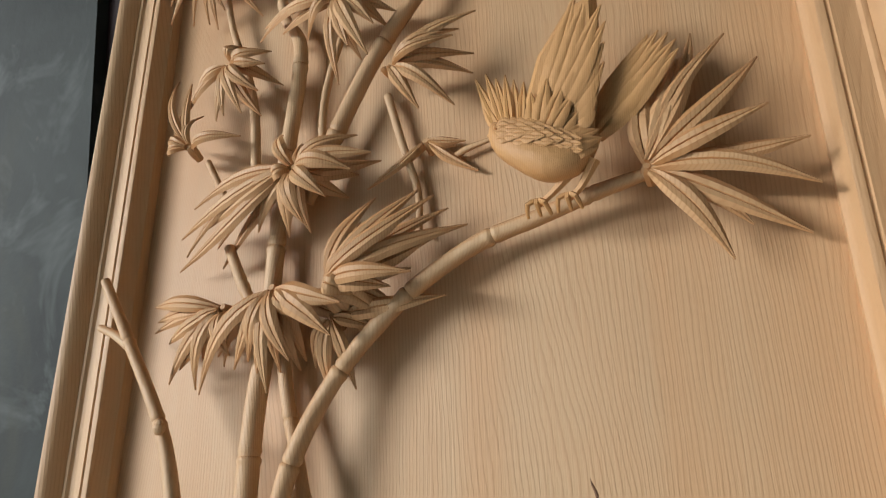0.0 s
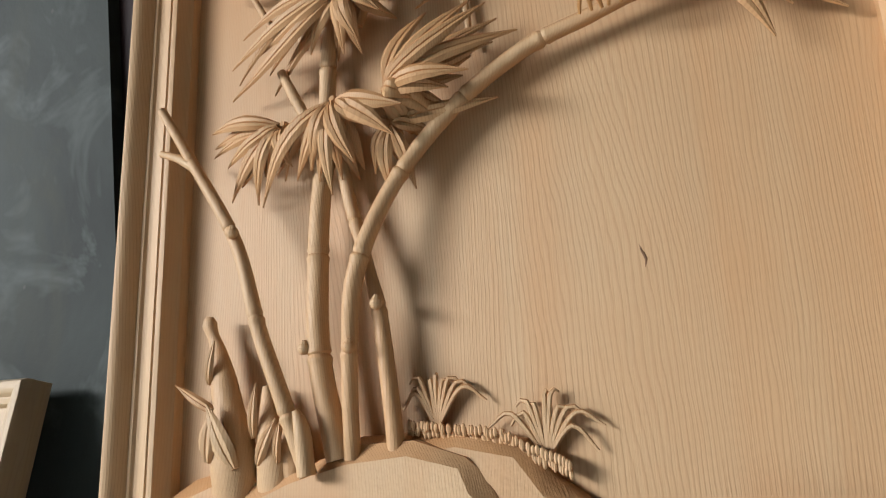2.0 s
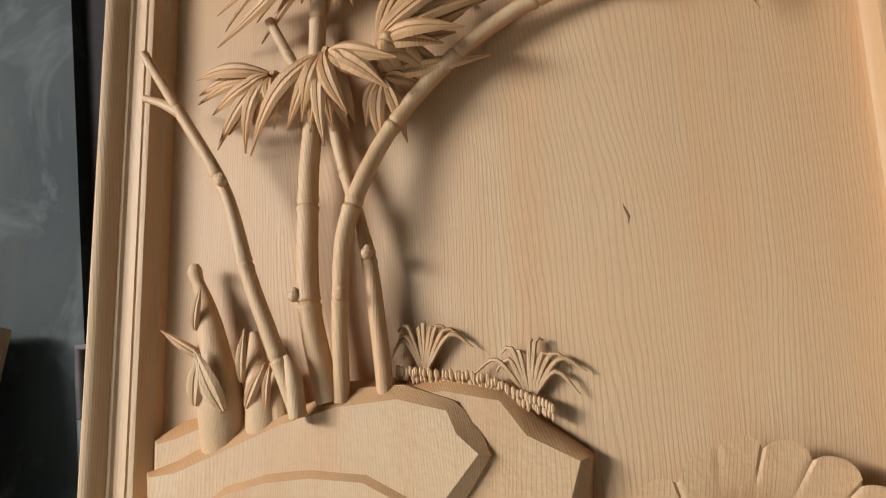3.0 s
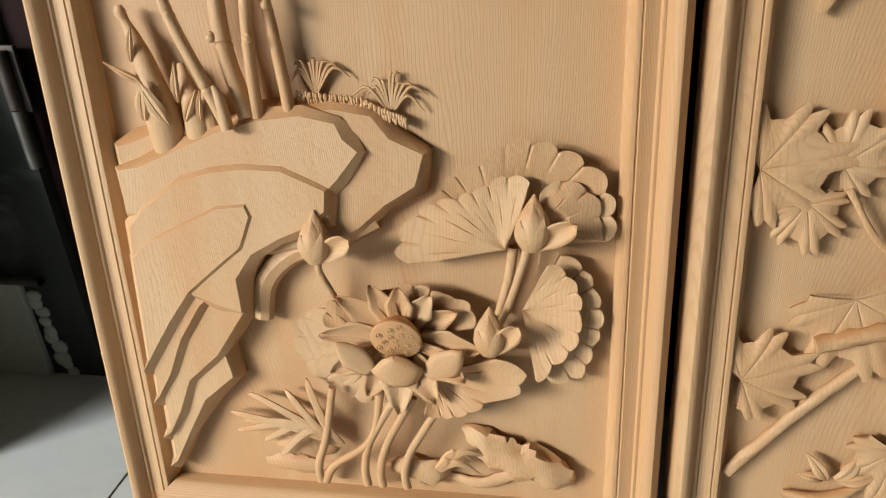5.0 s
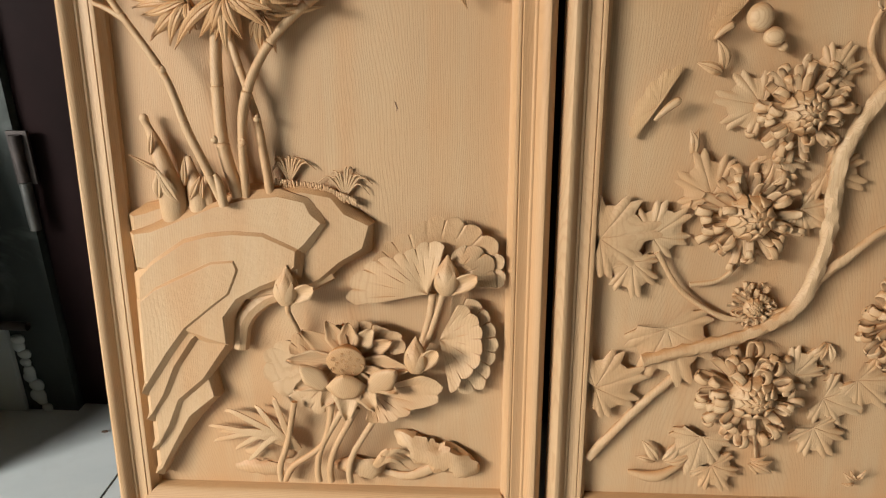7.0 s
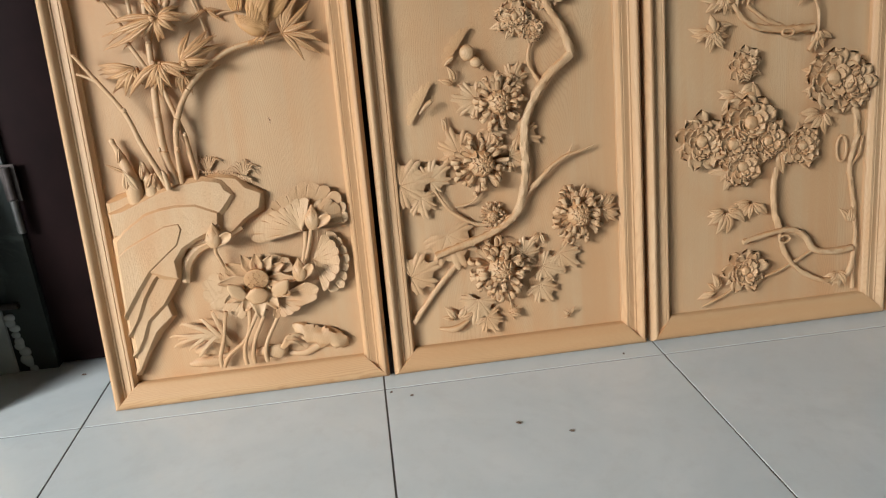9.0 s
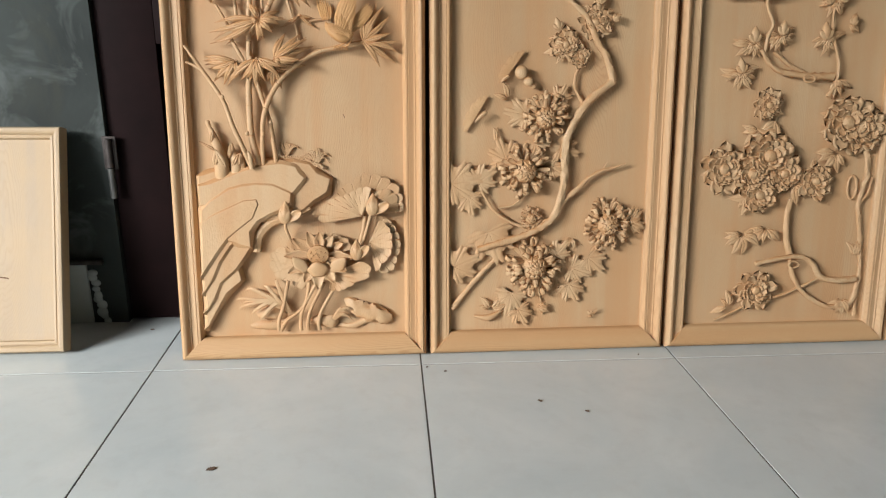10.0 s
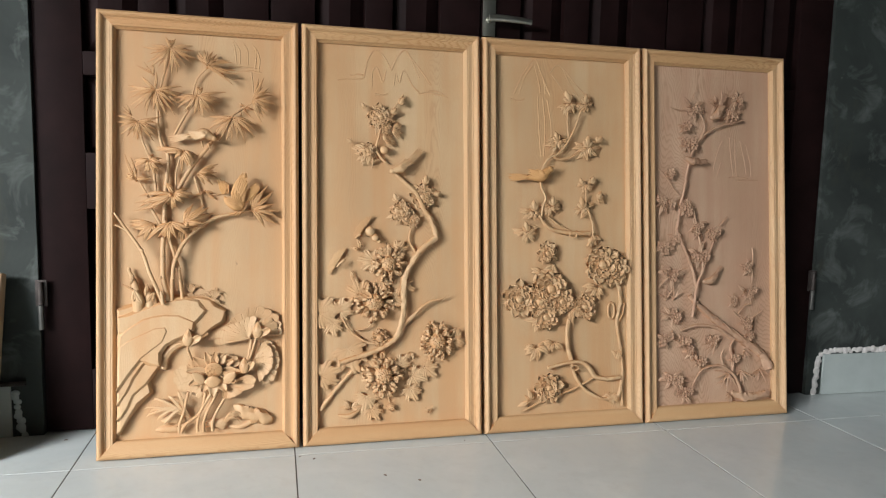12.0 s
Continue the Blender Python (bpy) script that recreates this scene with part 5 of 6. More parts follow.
limb(P, "fallen_petal", [(0.105, 0.014, 0.086, 0.003), (0.140, 0.010, 0.082, 0.008), (0.175, 0.014, 0.100, 0.003)])
# roses and buds round the upper branch
for x, z, R, sd in ((0.372, 0.760, 0.038, 11), (0.306, 0.712, 0.036, 12), (0.342, 0.686, 0.026, 13), (0.240, 1.008, 0.038, 14), (0.200, 0.900, 0.030, 15), (0.258, 0.972, 0.022, 16)):
    peony(P, x, z, R, -0.004, seed=sd)
for x, z, n, L, a0, a1 in ((0.306, 0.712, 8, 0.034, 130, 330), (0.372, 0.760, 8, 0.036, -60, 150), (0.240, 1.005, 10, 0.036, 120, 380), (0.200, 0.900, 8, 0.032, 120, 330), (0.275, 0.968, 5, 0.030, -60, 60), (0.250, 0.930, 4, 0.028, -20, 90)):
    leaves(P, x, z, n + 2, L * 1.15, a0, a1, 0.006, 8, 0.40)
    leaves(P, x, z, n, L * 0.8, a0 + 15, a1 - 15, -0.002, 18, 0.44)
for x, z, h, ln in ((0.192, 1.030, 0.020, -30), (0.276, 1.018, 0.024, 40), (0.300, 1.050, 0.028, 40), (0.150, 0.926, 0.018, -60), (0.380, 0.800, 0.030, 12), (0.412, 0.766, 0.022, 60), (0.290, 0.745, 0.026, -20)):
    bud(P, x, z, h, ln)
branch(P, [(0.270, 1.020), (0.292, 1.048), (0.314, 1.080)], 0.0030, 0.0045, 0.008, 0.3)
branch(P, [(0.372, 0.765), (0.380, 0.800), (0.384, 0.826)], 0.0030, 0.0016, 0.008, 0.3)
branch(P, [(0.254, 0.880), (0.222, 0.868), (0.212, 0.845)], 0.0036, 0.0030, 0.008, 0.3)
small_bird(P, (0.362, 0.902), (0.308, 0.850), (0.276, 0.838), 0.0150, WOOD_CARVED, -0.006)
bm = bmesh.new()
bead(bm, 0.252, -0.002, 0.904, 0.0145, 0.85, 0.9, 12)
part("round_fruit", finish(bm), WOOD_CARVED, P)
# a gourd-like bee and butterflies
butterfly(P, 0.108, 0.557, 0.050, 148, ((0.102, 0.540), (0.126, 0.562)))
butterfly(P, 0.188, 0.660, 0.048, 142, ((0.160, 0.628), (0.176, 0.642)))
bm = bmesh.new()
bead(bm, 0.206, -0.004, 0.650, 0.0150, 0.8, 1.05, 12)
bead(bm, 0.222, -0.006, 0.630, 0.0120, 0.8, 0.9, 12)
bead(bm, 0.234, -0.002, 0.620, 0.0060, 0.8, 1.0, 8)
part("bee", finish(bm), WOOD_CARVED, P)
for pts in (((0.191, 1.130), (0.205, 1.190), (0.229, 1.219), (0.255, 1.200), (0.278, 1.158)), ((0.278, 1.158), (0.300, 1.205), (0.325, 1.224), (0.345, 1.190), (0.368, 1.138)), ((0.325, 1.222), (0.372, 1.165), (0.408, 1.117)), ((0.215, 1.100), (0.218, 1.150), (0.232, 1.165), (0.250, 1.120), (0.262, 1.160)),
            ((0.285, 1.110), (0.292, 1.150), (0.302, 1.120), (0.318, 1.160), (0.345, 1.115), (0.368, 1.092)), ((0.110, 1.118), (0.140, 1.124), (0.190, 1.127)), ((0.366, 1.088), (0.400, 1.092), (0.446, 1.086)), ((0.395, 1.098), (0.430, 1.098), (0.460, 1.080)), ((0.225, 1.082), (0.250, 1.078), (0.268, 1.084)), ((0.150, 1.135), (0.175, 1.140), (0.190, 1.138))):
    ridge(P, pts)
sink(P)

# ---- third panel: peonies ----
P = panel_peony
branch(P, [(0.218, 0.202), (0.277, 0.214), (0.330, 0.218), (0.365, 0.200), (0.386, 0.168), (0.425, 0.158), (0.480, 0.160)], 0.0080, 0.0110, 0.001, 0.45, seed=11, name="trunk")
branch(P, [(0.302, 0.226), (0.292, 0.262), (0.288, 0.310), (0.294, 0.360)], 0.0110, 0.0085, 0.002, 0.4, seed=12, name="trunk")
branch(P, [(0.305, 0.220), (0.318, 0.170), (0.338, 0.138), (0.372, 0.110), (0.421, 0.090), (0.472, 0.100), (0.488, 0.150)], 0.0080, 0.0080, 0.005, 0.5, seed=13)
branch(P, [(0.390, 0.165), (0.343, 0.142), (0.293, 0.121), (0.220, 0.105), (0.170, 0.080), (0.125, 0.062)], 0.0052, 0.0036, 0.007, 0.4, seed=14)
branch(P, [(0.490, 0.062), (0.492, 0.130), (0.494, 0.193), (0.486, 0.260), (0.474, 0.344), (0.488, 0.417), (0.480, 0.474)], 0.0070, 0.0090, 0.012, 0.6, seed=15, name="trunk")
branch(P, [(0.476, 0.345), (0.496, 0.372), (0.502, 0.410)], 0.0050, 0.0040, 0.012, 0.6, seed=16)
branch(P, [(0.192, 0.705), (0.215, 0.672), (0.245, 0.656), (0.306, 0.647), (0.371, 0.646)], 0.0060, 0.0125, 0.000, 0.5, seed=17)
branch(P, [(0.225, 0.700), (0.262, 0.672), (0.306, 0.652)], 0.0052, 0.0070, 0.004, 0.4, seed=18)
branch(P, [(0.362, 0.600), (0.380, 0.630), (0.384, 0.672), (0.370, 0.718), (0.360, 0.760), (0.360, 0.805)], 0.0062, 0.0040, 0.002, 0.35, seed=19)
branch(P, [(0.200, 0.690), (0.206, 0.735), (0.216, 0.762), (0.200, 0.800), (0.200, 0.841), (0.224, 0.890), (0.258, 0.908), (0.284, 0.932), (0.318, 0.988), (0.342, 1.050)], 0.0060, 0.0046, 0.002, 0.35, seed=20)
branch(P, [(0.240, 0.905), (0.262, 0.892), (0.300, 0.896), (0.330, 0.914), (0.366, 0.936)], 0.0056, 0.0038, 0.004, 0.3, seed=21)
branch(P, [(0.300, 0.965), (0.296, 1.020), (0.304, 1.080)], 0.0038, 0.0034, 0.006, 0.3, seed=22)
bm = bmesh.new()
tube(bm, [(0.455 + 0.012 * math.cos(a), 0.016, 0.385 + 0.028 * math.sin(a), 0.0036) for a in [i * math.pi / 5 for i in range(11)]], seg=7)
part("knot_hole", finish(bm), WOOD_CARVED, P)
for x, z, sy in ((0.310, 0.640, 1), (0.312, 0.200, 1)):
    bm = bmesh.new()
    tube(bm, [(x + 0.013 * math.cos(a), -0.008, z + 0.008 * math.sin(a), 0.0028) for a in [i * math.pi / 5 for i in range(11)]], seg=7)
    part("knot_hole", finish(bm), WOOD_CARVED, P)
for x, z, R, sd in ((0.230, 0.462, 0.066, 31), (0.190, 0.420, 0.056, 32), (0.120, 0.432, 0.056, 33), (0.212, 0.370, 0.050, 34), (0.350, 0.402, 0.046, 35), (0.416, 0.540, 0.070, 36), (0.462, 0.520, 0.050, 37), (0.222, 0.138, 0.048, 38), (0.270, 0.420, 0.046, 39)):
    peony(P, x, z, R, -0.008, seed=sd)
peony(P, 0.220, 0.580, 0.036, -0.006, seed=40)
for x, z, n, L, a0, a1 in ((0.120, 0.430, 9, 0.044, 90, 290), (0.200, 0.380, 10, 0.048, 190, 350), (0.350, 0.400, 9, 0.044, -80, 100), (0.300, 0.400, 7, 0.044, -90, 30), (0.410, 0.540, 10, 0.050, 150, 300), (0.462, 0.515, 10, 0.046, -110, 60), (0.180, 0.276, 9, 0.042, 160, 380), (0.240, 0.290, 6, 0.040, 170, 340),
                           (0.205, 0.520, 8, 0.042, 150, 390), (0.215, 0.140, 9, 0.044, 180, 400), (0.160, 0.095, 5, 0.034, 60, 220), (0.222, 0.582, 7, 0.034, 180, 380), (0.450, 0.110, 6, 0.036, 200, 330), (0.240, 0.480, 6, 0.050, 40, 150), (0.400, 0.470, 6, 0.040, 170, 320), (0.475, 0.215, 5, 0.034, 60, 130)):
    leaves(P, x, z, n, L, a0, a1, 0.005, 9, 0.44)
for x, z, h, ln in ((0.172, 0.720, 0.036, 0), (0.236, 0.738, 0.032, 10), (0.148, 0.652, 0.034, -10), (0.344, 0.728, 0.040, -5), (0.346, 0.806, 0.026, -20), (0.376, 0.812, 0.030, 20), (0.402, 0.762, 0.026, 30), (0.258, 0.952, 0.034, -20), (0.362, 0.934, 0.040, 10), (0.300, 1.082, 0.040, -20), (0.354, 1.080, 0.034, 15), (0.396, 0.956, 0.028, 60)):
    bud(P, x, z, h, ln, -0.004)
for x, z, n, L, a0, a1 in ((0.172, 0.720, 6, 0.032, 150, 390), (0.236, 0.738, 6, 0.030, 170, 400), (0.148, 0.655, 6, 0.034, 150, 390), (0.350, 0.735, 6, 0.032, 180, 380), (0.362, 0.815, 6, 0.026, 170, 370), (0.400, 0.765, 4, 0.024, -60, 60), (0.262, 0.955, 5, 0.032, 170, 360), (0.366, 0.936, 8, 0.036, 150, 400), (0.302, 1.080, 5, 0.032, 190, 350), (0.355, 1.080, 6, 0.028, 190, 400), (0.380, 0.640, 4, 0.030, 250, 340)):
    leaves(P, x, z, n + 3, L * 1.15, a0, a1, 0.006, 10, 0.40)
    leaves(P, x, z, n, L * 0.75, a0 + 20, a1 - 10, -0.002, 12, 0.44)
small_bird(P, (0.088, 0.827), (0.196, 0.832), (0.228, 0.856), 0.0175, WOOD_BIRD, -0.008)
for pts in (((0.112, 1.100), (0.140, 1.160), (0.185, 1.223), (0.212, 1.170), (0.240, 1.106)), ((0.130, 1.105), (0.150, 1.160), (0.182, 1.205)), ((0.185, 1.205), (0.200, 1.150), (0.206, 1.108)), ((0.194, 1.215), (0.216, 1.165), (0.224, 1.110)), ((0.240, 1.180), (0.262, 1.207), (0.284, 1.200), (0.310, 1.150), (0.340, 1.110)),
            ((0.248, 1.175), (0.275, 1.140), (0.292, 1.110)), ((0.290, 1.196), (0.330, 1.150), (0.366, 1.116)), ((0.100, 1.088), (0.130, 1.084), (0.150, 1.090)), ((0.196, 1.100), (0.200, 1.000), (0.206, 0.900)), ((0.214, 1.100), (0.222, 1.000), (0.216, 0.900)), ((0.230, 1.090), (0.244, 1.000), (0.240, 0.930))):
    ridge(P, pts, 0.0020)
sink(P)

# ---- fourth panel: plum blossom ----
P = panel_plum
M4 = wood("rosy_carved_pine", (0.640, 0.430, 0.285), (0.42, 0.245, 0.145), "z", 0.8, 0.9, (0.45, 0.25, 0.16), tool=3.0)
branch(P, [(0.500, 0.165), (0.470, 0.215), (0.414, 0.255), (0.340, 0.300), (0.270, 0.350), (0.215, 0.395), (0.180, 0.430)], 0.0250, 0.0120, 0.012, 0.5, M4, 31, "trunk")
branch(P, [(0.140, 0.310), (0.180, 0.322), (0.223, 0.326), (0.287, 0.312), (0.351, 0.272)], 0.0050, 0.0100, 0.002, 0.4, M4, 32)
branch(P, [(0.377, 0.085), (0.366, 0.120), (0.346, 0.151), (0.310, 0.176), (0.275, 0.183), (0.227, 0.173), (0.200, 0.145), (0.182, 0.112)], 0.0085, 0.0045, 0.001, 0.4, M4, 33)
branch(P, [(0.345, 0.155), (0.350, 0.200), (0.338, 0.240), (0.350, 0.268)], 0.0070, 0.0060, 0.006, 0.4, M4, 34)
branch(P, [(0.310, 0.180), (0.300, 0.215), (0.315, 0.240)], 0.0050, 0.0035, 0.006, 0.4, M4, 35)
branch(P, [(0.185, 0.355), (0.196, 0.420), (0.206, 0.470), (0.231, 0.524)], 0.0080, 0.0070, 0.000, 0.35, M4, 36)
branch(P, [(0.204, 0.460), (0.190, 0.520), (0.159, 0.594), (0.132, 0.652), (0.138, 0.700), (0.145, 0.746), (0.160, 0.800), (0.171, 0.859), (0.195, 0.935), (0.229, 0.982), (0.272, 1.012), (0.317, 1.030), (0.395, 1.049)], 0.0085, 0.0048, 0.006, 0.45, M4, 37)
branch(P, [(0.226, 0.978), (0.240, 1.010), (0.238, 1.040), (0.222, 1.070)], 0.0056, 0.0036, 0.004, 0.35, M4, 38)
branch(P, [(0.231, 0.520), (0.226, 0.591), (0.208, 0.668), (0.199, 0.726)], 0.0056, 0.0040, 0.006, 0.35, M4, 39)
branch(P, [(0.228, 0.510), (0.250, 0.565), (0.272, 0.609), (0.283, 0.656), (0.330, 0.705)], 0.0056, 0.0030, 0.006, 0.35, M4, 40)
for pts, r in ((((0.060, 0.462), (0.090, 0.490), (0.130, 0.512), (0.165, 0.524)), 0.0040), (((0.060, 0.380), (0.090, 0.365), (0.112, 0.350), (0.150, 0.330)), 0.0034), (((0.052, 0.740), (0.080, 0.754), (0.110, 0.766), (0.140, 0.770)), 0.0036), (((0.060, 0.870), (0.090, 0.840), (0.120, 0.800), (0.140, 0.780)), 0.0034),
               (((0.060, 0.596), (0.090, 0.600), (0.130, 0.630)), 0.0032), (((0.432, 0.595), (0.434, 0.540), (0.428, 0.470)), 0.0036), (((0.372, 0.362), (0.400, 0.392), (0.424, 0.398), (0.412, 0.440)), 0.0040), (((0.350, 0.370), (0.385, 0.340), (0.410, 0.335), (0.445, 0.355), (0.478, 0.380)), 0.0036),
               (((0.110, 1.084), (0.150, 1.075), (0.200, 1.080)), 0.0030), (((0.330, 1.034), (0.340, 1.080), (0.372, 1.120), (0.402, 1.150)), 0.0034), (((0.140, 0.978), (0.175, 0.965), (0.205, 0.960)), 0.0030), (((0.080, 0.280), (0.120, 0.275), (0.170, 0.240), (0.205, 0.205)), 0.0040),
               (((0.260, 1.110), (0.300, 1.095), (0.330, 1.070)), 0.0030), (((0.312, 1.060), (0.314, 1.100), (0.312, 1.150)), 0.0065), (((0.180, 1.090), (0.200, 1.130), (0.214, 1.160)), 0.0022), (((0.060, 0.140), (0.110, 0.150), (0.160, 0.135), (0.190, 0.130)), 0.0034)):
    branch(P, pts, r, r * 0.6, 0.006, 0.4, M4, 41)
small_bird(P, (0.318, 1.128), (0.288, 1.066), (0.264, 1.052), 0.0150, M4, -0.008)
small_bird(P, (0.232, 0.898), (0.188, 0.896), (0.164, 0.906), 0.0130, M4, -0.006)
small_bird(P, (0.300, 0.520), (0.262, 0.482), (0.236, 0.478), 0.0125, M4, 0.004)
rnd = random.Random(77)
for x, z, n, spread in ((0.196, 1.084, 6, 0.034), (0.357, 1.076, 7, 0.030), (0.378, 1.120, 4, 0.024), (0.293, 1.104, 3, 0.024), (0.172, 0.962, 6, 0.028), (0.171, 0.735, 7, 0.028), (0.210, 0.668, 5, 0.028), (0.274, 0.650, 5, 0.024), (0.217, 0.572, 7, 0.032), (0.084, 0.600, 6, 0.030), (0.124, 0.630, 3, 0.02), (0.108, 0.505, 5, 0.034),
                        (0.112, 0.360, 5, 0.028), (0.080, 0.282, 6, 0.028), (0.150, 0.272, 4, 0.022), (0.180, 0.234, 4, 0.022), (0.210, 0.200, 4, 0.020), (0.104, 0.146, 6, 0.032), (0.150, 0.088, 5, 0.030), (0.080, 0.752, 4, 0.028), (0.102, 0.850, 2, 0.016), (0.416, 0.526, 4, 0.022), (0.408, 0.440, 5, 0.028), (0.350, 0.410, 2, 0.02),
                        (0.400, 0.330, 5, 0.024), (0.410, 0.280, 3, 0.018), (0.160, 1.016, 3, 0.018), (0.352, 0.202, 3, 0.018), (0.270, 0.272, 4, 0.022)):
    leaves(P, x, z, 3 + n // 2, spread * 1.25, 20 * n, 20 * n + 300, 0.010, int(x * 1000), 0.42, mat=M4)
    for i in range(n):
        a, r = rnd.uniform(0, 6.28), spread * math.sqrt((i + 0.3) / n)
        bx, bz = min(max(x + r * math.cos(a), 0.060), 0.500), z + r * math.sin(a) * 0.7
        if i % 3 == 2:
            bud(P, bx, bz, rnd.choice((0.012, 0.015)), rnd.uniform(-60, 60), 0.004, M4)
        else:
            blossom(P, bx, bz, rnd.choice((0.0120, 0.0145, 0.0165)), rnd.uniform(-0.006, 0.004), M4, rnd.uniform(0, 72))
for x, z, a0, a1, n, L in ((0.280, 0.262, 150, 250, 6, 0.062), (0.335, 0.150, 170, 300, 7, 0.062), (0.462, 0.160, 200, 320, 5, 0.050), (0.385, 0.160, 220, 330, 5, 0.050), (0.345, 0.075, 150, 250, 5, 0.040), (0.385, 0.075, 200, 320, 4, 0.034), (0.090, 0.420, 60, 150, 4, 0.050), (0.120, 0.420, 50, 130, 4, 0.046), (0.400, 0.230, 240, 330, 4, 0.044)):
    spray(P, x, z, fan(x, z, a0, a1, n, L, 21), y=0.012, width=0.0062, bow=0.003, mat=M4)
bm = bmesh.new()
tube(bm, [(0.345, 0.014, 0.085, 0.008), (0.385, 0.010, 0.068, 0.014), (0.440, 0.010, 0.068, 0.013), (0.495, 0.012, 0.072, 0.015)], seg=12, rough=0.6, flat=0.8)
part("bank", finish(bm), M4, P)
for k in range(3):
    branch(P, [(0.455 - 0.06 * k, 0.222 + 0.042 * k), (0.430 - 0.06 * k, 0.246 + 0.042 * k), (0.400 - 0.06 * k, 0.268 + 0.042 * k)], 0.0035, 0.0020, -0.010 + 0.002 * k, 0.3, M4, k, "bark_ridge")
for pts in (((0.285, 0.870), (0.300, 0.925), (0.322, 0.976)), ((0.300, 0.850), (0.318, 0.900)), ((0.352, 0.990), (0.356, 0.930), (0.366, 0.850)), ((0.372, 0.985), (0.376, 0.900), (0.380, 0.850)), ((0.395, 0.980), (0.412, 0.910), (0.420, 0.860)), ((0.420, 0.965), (0.436, 0.900), (0.440, 0.850)), ((0.345, 0.846), (0.390, 0.848), (0.430, 0.844)), ((0.380, 0.836), (0.430, 0.838), (0.470, 0.838))):
    ridge(P, pts, 0.0020, M4)
sink(P)

# ---- door ----
def door_leaf(x0, x1, handle=""):
    d = thing("door_1", "dark brown painted wooden door leaf with raised panels, shut", "door", WALL @ pose(x0, 0.012, 0), "double door leaves", "structure")
    w = x1 - x0
    stile = 0.135
    rows = ((0.20, 0.70), (0.87, 1.10), (1.17, 1.95), (2.05, 2.45))
    part("stile", boxed(0, stile, 0, 0.04, 0.006, DOOR_H - 0.01, bevel=0.003), DOORPAINT, d)
    part("stile", boxed(w - stile, w, 0, 0.04, 0.006, DOOR_H - 0.01, bevel=0.003), DOORPAINT, d)
    mid = w / 2
    part("mullion", boxed(mid - 0.045, mid + 0.045, 0.001, 0.039, rows[0][0], DOOR_H - 0.05, bevel=0.003), DOORPAINT, d)
    zs = [0.006] + [v for r in rows for v in r] + [DOOR_H - 0.01]
    for a, b in zip(zs[0::2], zs[1::2]):
        part("cross_rail", boxed(stile, w - stile, 0.0005, 0.0395, a, b, bevel=0.003), DOORPAINT, d)
    for a, b in rows:
        for p0, p1 in ((stile, mid - 0.045), (mid + 0.045, w - stile)):
            bm = bmesh.new()
            lo = [bm.verts.new(c) for c in ((p0, 0.034, a), (p1, 0.034, a), (p1, 0.034, b), (p0, 0.034, b))]
            g = 0.012
            me = [bm.verts.new(c) for c in ((p0 + g, 0.026, a + g), (p1 - g, 0.026, a + g), (p1 - g, 0.026, b - g), (p0 + g, 0.026, b - g))]
            g = 0.045
            hi = [bm.verts.new(c) for c in ((p0 + g, 0.008, a + g), (p1 - g, 0.008, a + g), (p1 - g, 0.008, b - g), (p0 + g, 0.008, b - g))]
            for q, r in ((lo, me), (me, hi)):
                for i in range(4):
                    bm.faces.new((q[i], q[(i + 1) % 4], r[(i + 1) % 4], r[i]))
            bm.faces.new(hi)
            bmesh.ops.recalc_face_normals(bm, faces=bm.faces)
            part("raised_panel", bm, DOORPAINT, d, smooth=False)
    return d


LEAF = DOOR_W / 4
door_leaves = [door_leaf(i * LEAF + 0.003, (i + 1) * LEAF - 0.003) for i in range(4)]
setting("door_stop", boxed(0, DOOR_W, 0.056, 0.09, 0, DOOR_H), DOORPAINT, "dark brown board behind the shut door leaves", "door frame", WALL)


def fitted(ob, leaf_ob, m):
    """Hang a part on a door leaf at the place m of the wall."""
    ob.parent = leaf_ob
    ob.matrix_basis = leaf_ob.matrix_basis.inverted() @ WALL @ m


def hinge(leaf_ob, x, z):
    bm = bmesh.new()
    tube(bm, [(0, -0.006, 0.075, 0.0085), (0, -0.006, 0.145, 0.0085)], seg=12, step=0.02)
    box(bm, -0.016, 0.016, -0.002, 0.004, 0.07, 0.15, bevel=0.001)
    h = part("hinge", finish(bm), RUST, None, "worn dark steel barrel hinge")
    fitted(h, leaf_ob, pose(x, -0.004, z))
    bm = bmesh.new()
    tube(bm, [(0, -0.006, 0.0, 0.0070), (0, -0.006, 0.006, 0.0085), (0, -0.006, 0.073, 0.0085)], seg=12, step=0.01)
    part("pin_barrel", finish(bm), HINGEPIN, h)


hinge(door_leaves[0], 0.008, 0.335)
hinge(door_leaves[3], DOOR_W - 0.012, 0.345)

# lever handle on its long plate
h = part("handle_plate", boxed(0, 0.044, -0.008, 0.0, 0, 0.26, bevel=0.003), STEEL, None, "brushed steel handle plate")
fitted(h, door_leaves[2], pose(DOOR_W / 2 + 0.005, 0.011, 1.29))
bm = bmesh.new()
tube(bm, [(0.022, 0.0, 0.052, 0.011), (0.022, -0.030, 0.052, 0.010)], seg=14, step=0.01)
part("neck", finish(bm), STEEL, h)
bm = bmesh.new()
tube(bm, [(0.012, -0.040, 0.052, 0.012), (0.060, -0.042, 0.053, 0.0115), (0.130, -0.040, 0.050, 0.010), (0.160, -0.038, 0.047, 0.0085)], seg=14, flat=0.55)
part("lever", finish(bm), STEEL, h)
part("keyhole", boxed(0.018, 0.026, -0.0095, -0.0079, 0.16, 0.185, bevel=0.001), RUST, h)

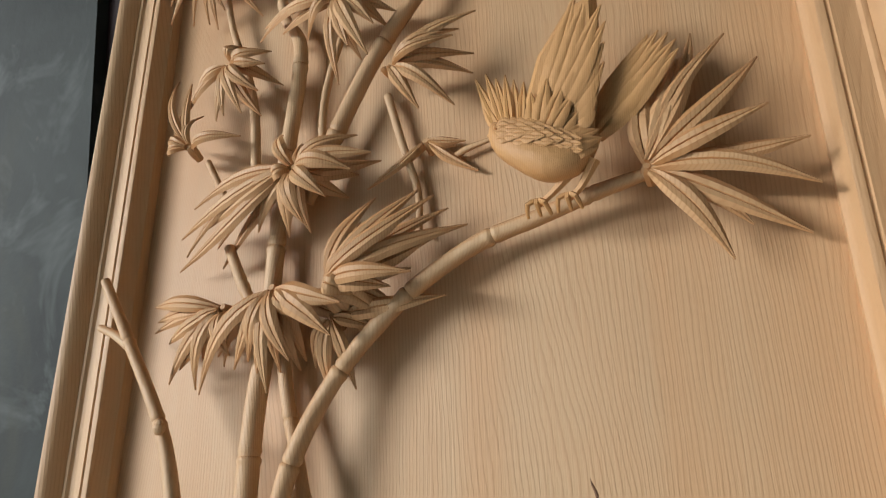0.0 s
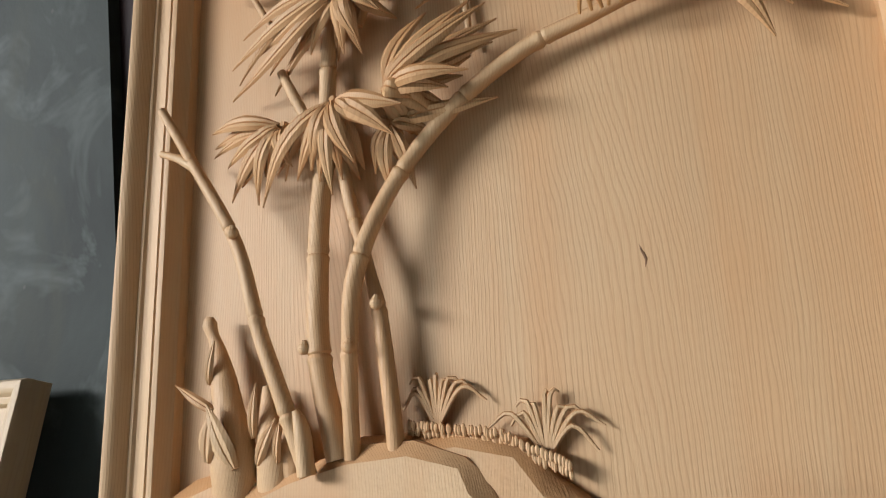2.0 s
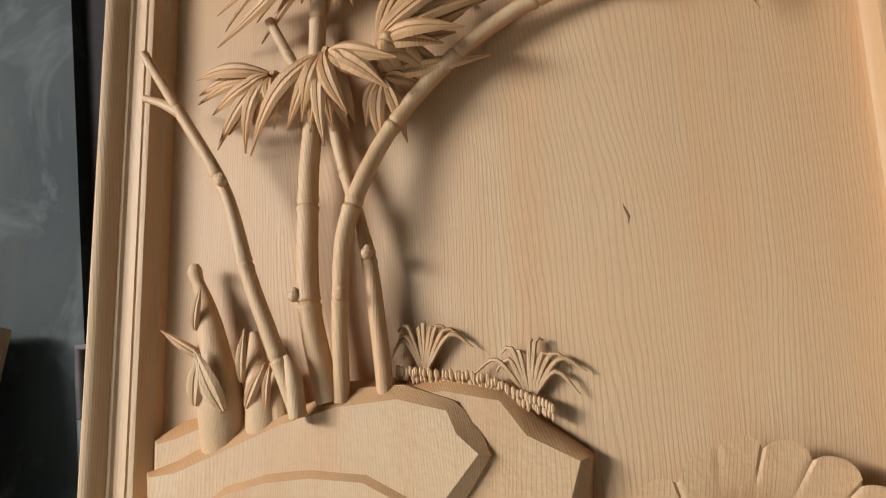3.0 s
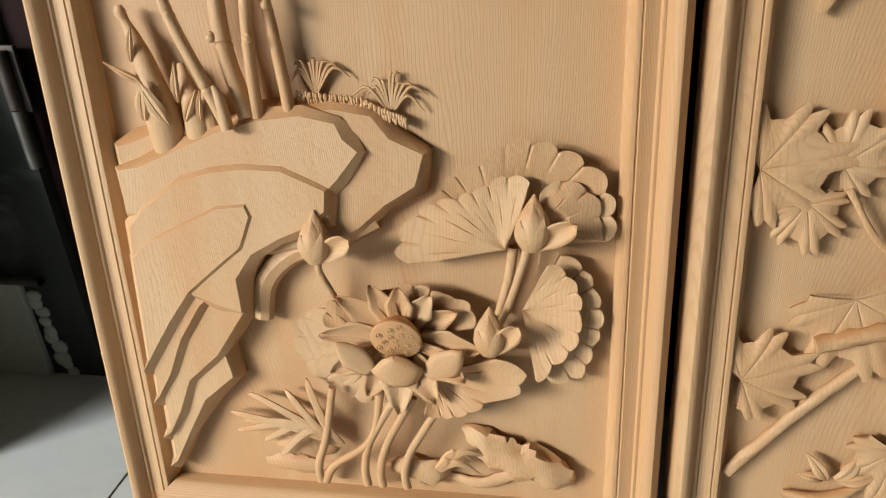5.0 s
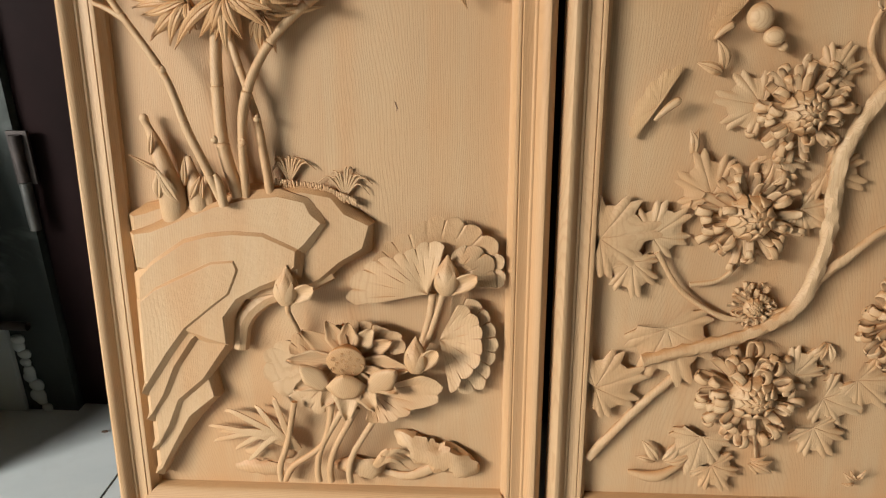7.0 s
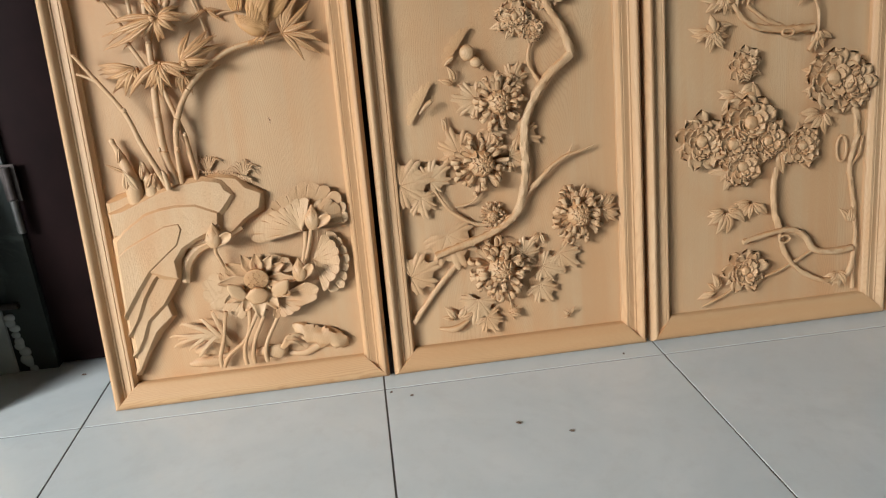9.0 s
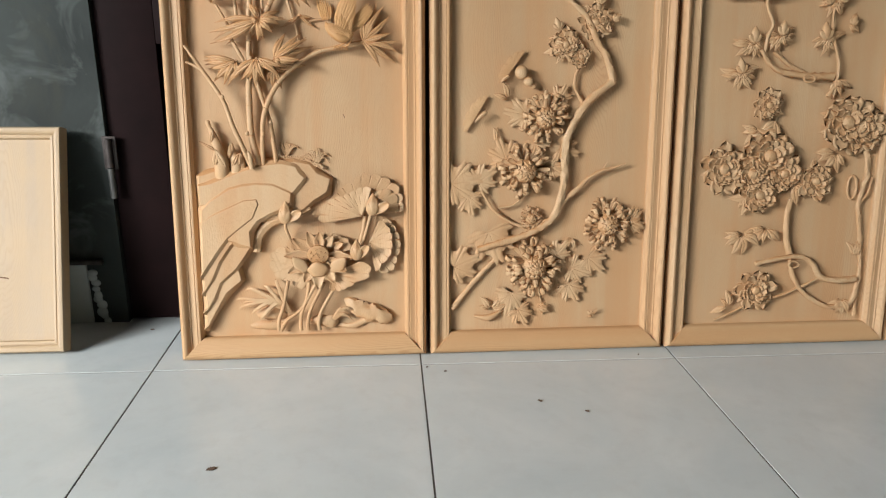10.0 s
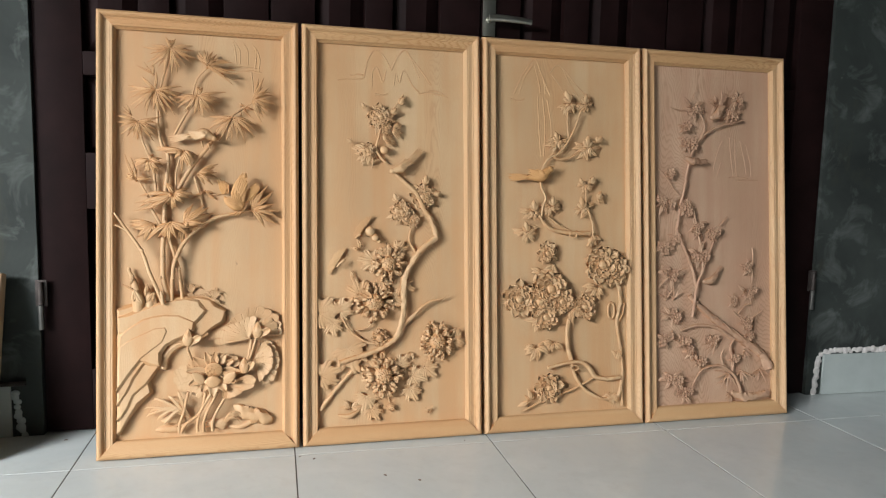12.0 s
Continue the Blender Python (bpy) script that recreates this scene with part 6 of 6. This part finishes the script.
# ---- skirting tiles with rough mortar ----
def skirting(x0, x1, name="skirting_tile"):
    s = part(name, boxed(x0, x1, -0.011, -0.001, 0.002, 0.163, bevel=0.0015), SKIRT, None, smooth=False)
    s.matrix_world = WALL
    return tagged(s, "pale grey-green glazed skirting tile along the wall foot", "skirting", "skirting tiles", "structure")


for i in range(5):
    skirting(-0.085 - 0.6 * (i + 1) + 0.002, -0.085 - 0.6 * i - 0.001)
    skirting(DOOR_W + 0.065 + 0.6 * i + 0.001, DOOR_W + 0.065 + 0.6 * (i + 1) - 0.002)
rnd = random.Random(5)


def mortar(points, label):
    bm = bmesh.new()
    for a, b in zip(points, points[1:]):
        n = max(2, int(math.hypot(b[0] - a[0], b[1] - a[1]) / 0.012))
        for k in range(n):
            f = k / n
            bead(bm, a[0] + (b[0] - a[0]) * f + rnd.uniform(-0.004, 0.004), -0.002, a[1] + (b[1] - a[1]) * f + rnd.uniform(-0.005, 0.005), rnd.uniform(0.010, 0.015), 0.5, rnd.uniform(0.7, 1.2), 7)
    ob = part("mortar_edge", bm, MORTAR)
    ob.matrix_world = WALL
    return tagged(ob, label, "mortar", kind="structure")


mortar([(DOOR_W + 0.035, 0.01), (DOOR_W + 0.050, 0.15), (DOOR_W + 0.075, 0.172), (DOOR_W + 0.9, 0.178), (DOOR_W + 2.4, 0.176)], "rough whitish mortar along the skirting tiles")
m2 = mortar([(-0.055, 0.005), (-0.068, 0.08), (-0.080, 0.15)], "rough grey mortar at the skirting's end")
m2.data.materials[0] = SKIRT
bm = bmesh.new()
tube(bm, [(-0.9, -0.016, 0.170, 0.0075), (-0.095, -0.016, 0.170, 0.0075), (-0.085, -0.016, 0.170, 0.0070)], seg=10, step=0.05)
pipe = part("wall_pipe", bm, RUST)
pipe.matrix_world = WALL
tagged(pipe, "thin dark pipe along the top of the skirting tiles", "pipe")

# ---- plain framed plaque leaning on the wall ----
TH = 16.5
QW, QH = 0.42, 0.525
plaque = thing("framed_plaque", "plain bleached pine plaque with stepped frame leaning on the wall", "plaque", pose(-0.279 - QW, 0.059, 0.012, -TH, 0, 0))
QP = [(0.0, 0.036), (0.0, 0.006), (0.003, 0.001), (0.008, 0.0), (0.014, 0.002), (0.017, 0.006), (0.0180, 0.0085), (0.0195, 0.0085), (0.0200, 0.0070), (0.0255, 0.0085), (0.0270, 0.012), (0.0280, 0.014), (0.0280, 0.024)]
part("board", boxed(0.024, QW - 0.024, 0.0165, 0.034, 0.024, QH - 0.024), WOOD_PALE, plaque)
for side in ("left", "right", "bottom", "top"):
    part("frame_rail", rail(QW, QH, side, QP), WOOD_PALE if side in ("left", "right") else WOOD_PALE_H, plaque)
bm = bmesh.new()
for pts in (((0.245, 0.178), (0.275, 0.176), (0.292, 0.173)), ((0.262, 0.176), (0.268, 0.182), (0.266, 0.188)), ((0.255, 0.176), (0.262, 0.170), (0.268, 0.168))):
    tube(bm, [(x, 0.0163, z, 0.0016) for x, z in pts], seg=6, step=0.006)
part("branch_knot", finish(bm), KNOT, plaque)

# ---- wood chips on the floor ----
def chip(x, y, size, turn, mat=SHAVING, label="small dark dry wood chip lying on the floor"):
    L = 0.68 * size
    bm = bmesh.new()
    slab(bm, [(-L * 0.5, 0.0), (-L * 0.2, L * 0.28), (L * 0.35, L * 0.22), (L * 0.5, -L * 0.05), (L * 0.1, -L * 0.22)], -L * 0.10, 0.0, L * 0.05, wobble=L * 0.1, seed=L * 900)
    c = part("wood_chip", finish(bm), mat)
    c.matrix_world = pose(x, y, 0.0006, 0, 0, turn) @ pose(0, 0, 0, -90, 0, 0)
    return tagged(c, label, "wood chip", "chips on the floor")


chip(0.158, -0.417, 0.026, 20)
chip(0.785, -0.222, 0.014, -35)
chip(0.872, -0.270, 0.012, -30)
chip(-0.125, 0.205, 0.014, 10)
chip(0.560, -0.052, 0.008, 40)
chip(1.07, -0.02, 0.007, 70)
chip(0.600, -0.075, 0.010, 15)

# ---- floor tiles ----
floor = setting("floor", boxed(-4.5, 5.1, -9.2, 0.6, -0.018, -0.0012), GROUT, "glossy pale grey-green ceramic floor tiles with dark joints", "floor")
TS, JOINT = 0.604, 0.0036
bm = boxed(JOINT / 2, TS - JOINT / 2, JOINT / 2, TS - JOINT / 2, -0.012, 0, bevel=0.0005)
tile = part("tile", bm, TILE, floor, smooth=False)
origin = pose(-0.056, -0.029, 0, 0, 0, -0.65)
tile.matrix_world = origin
for i in range(-7, 9):
    for j in range(-15, 1):
        if (i, j) != (0, 0):
            t2 = new("tile", tile.data)
            t2.parent = floor
            t2.matrix_world = origin @ pose(i * TS, j * TS, 0)
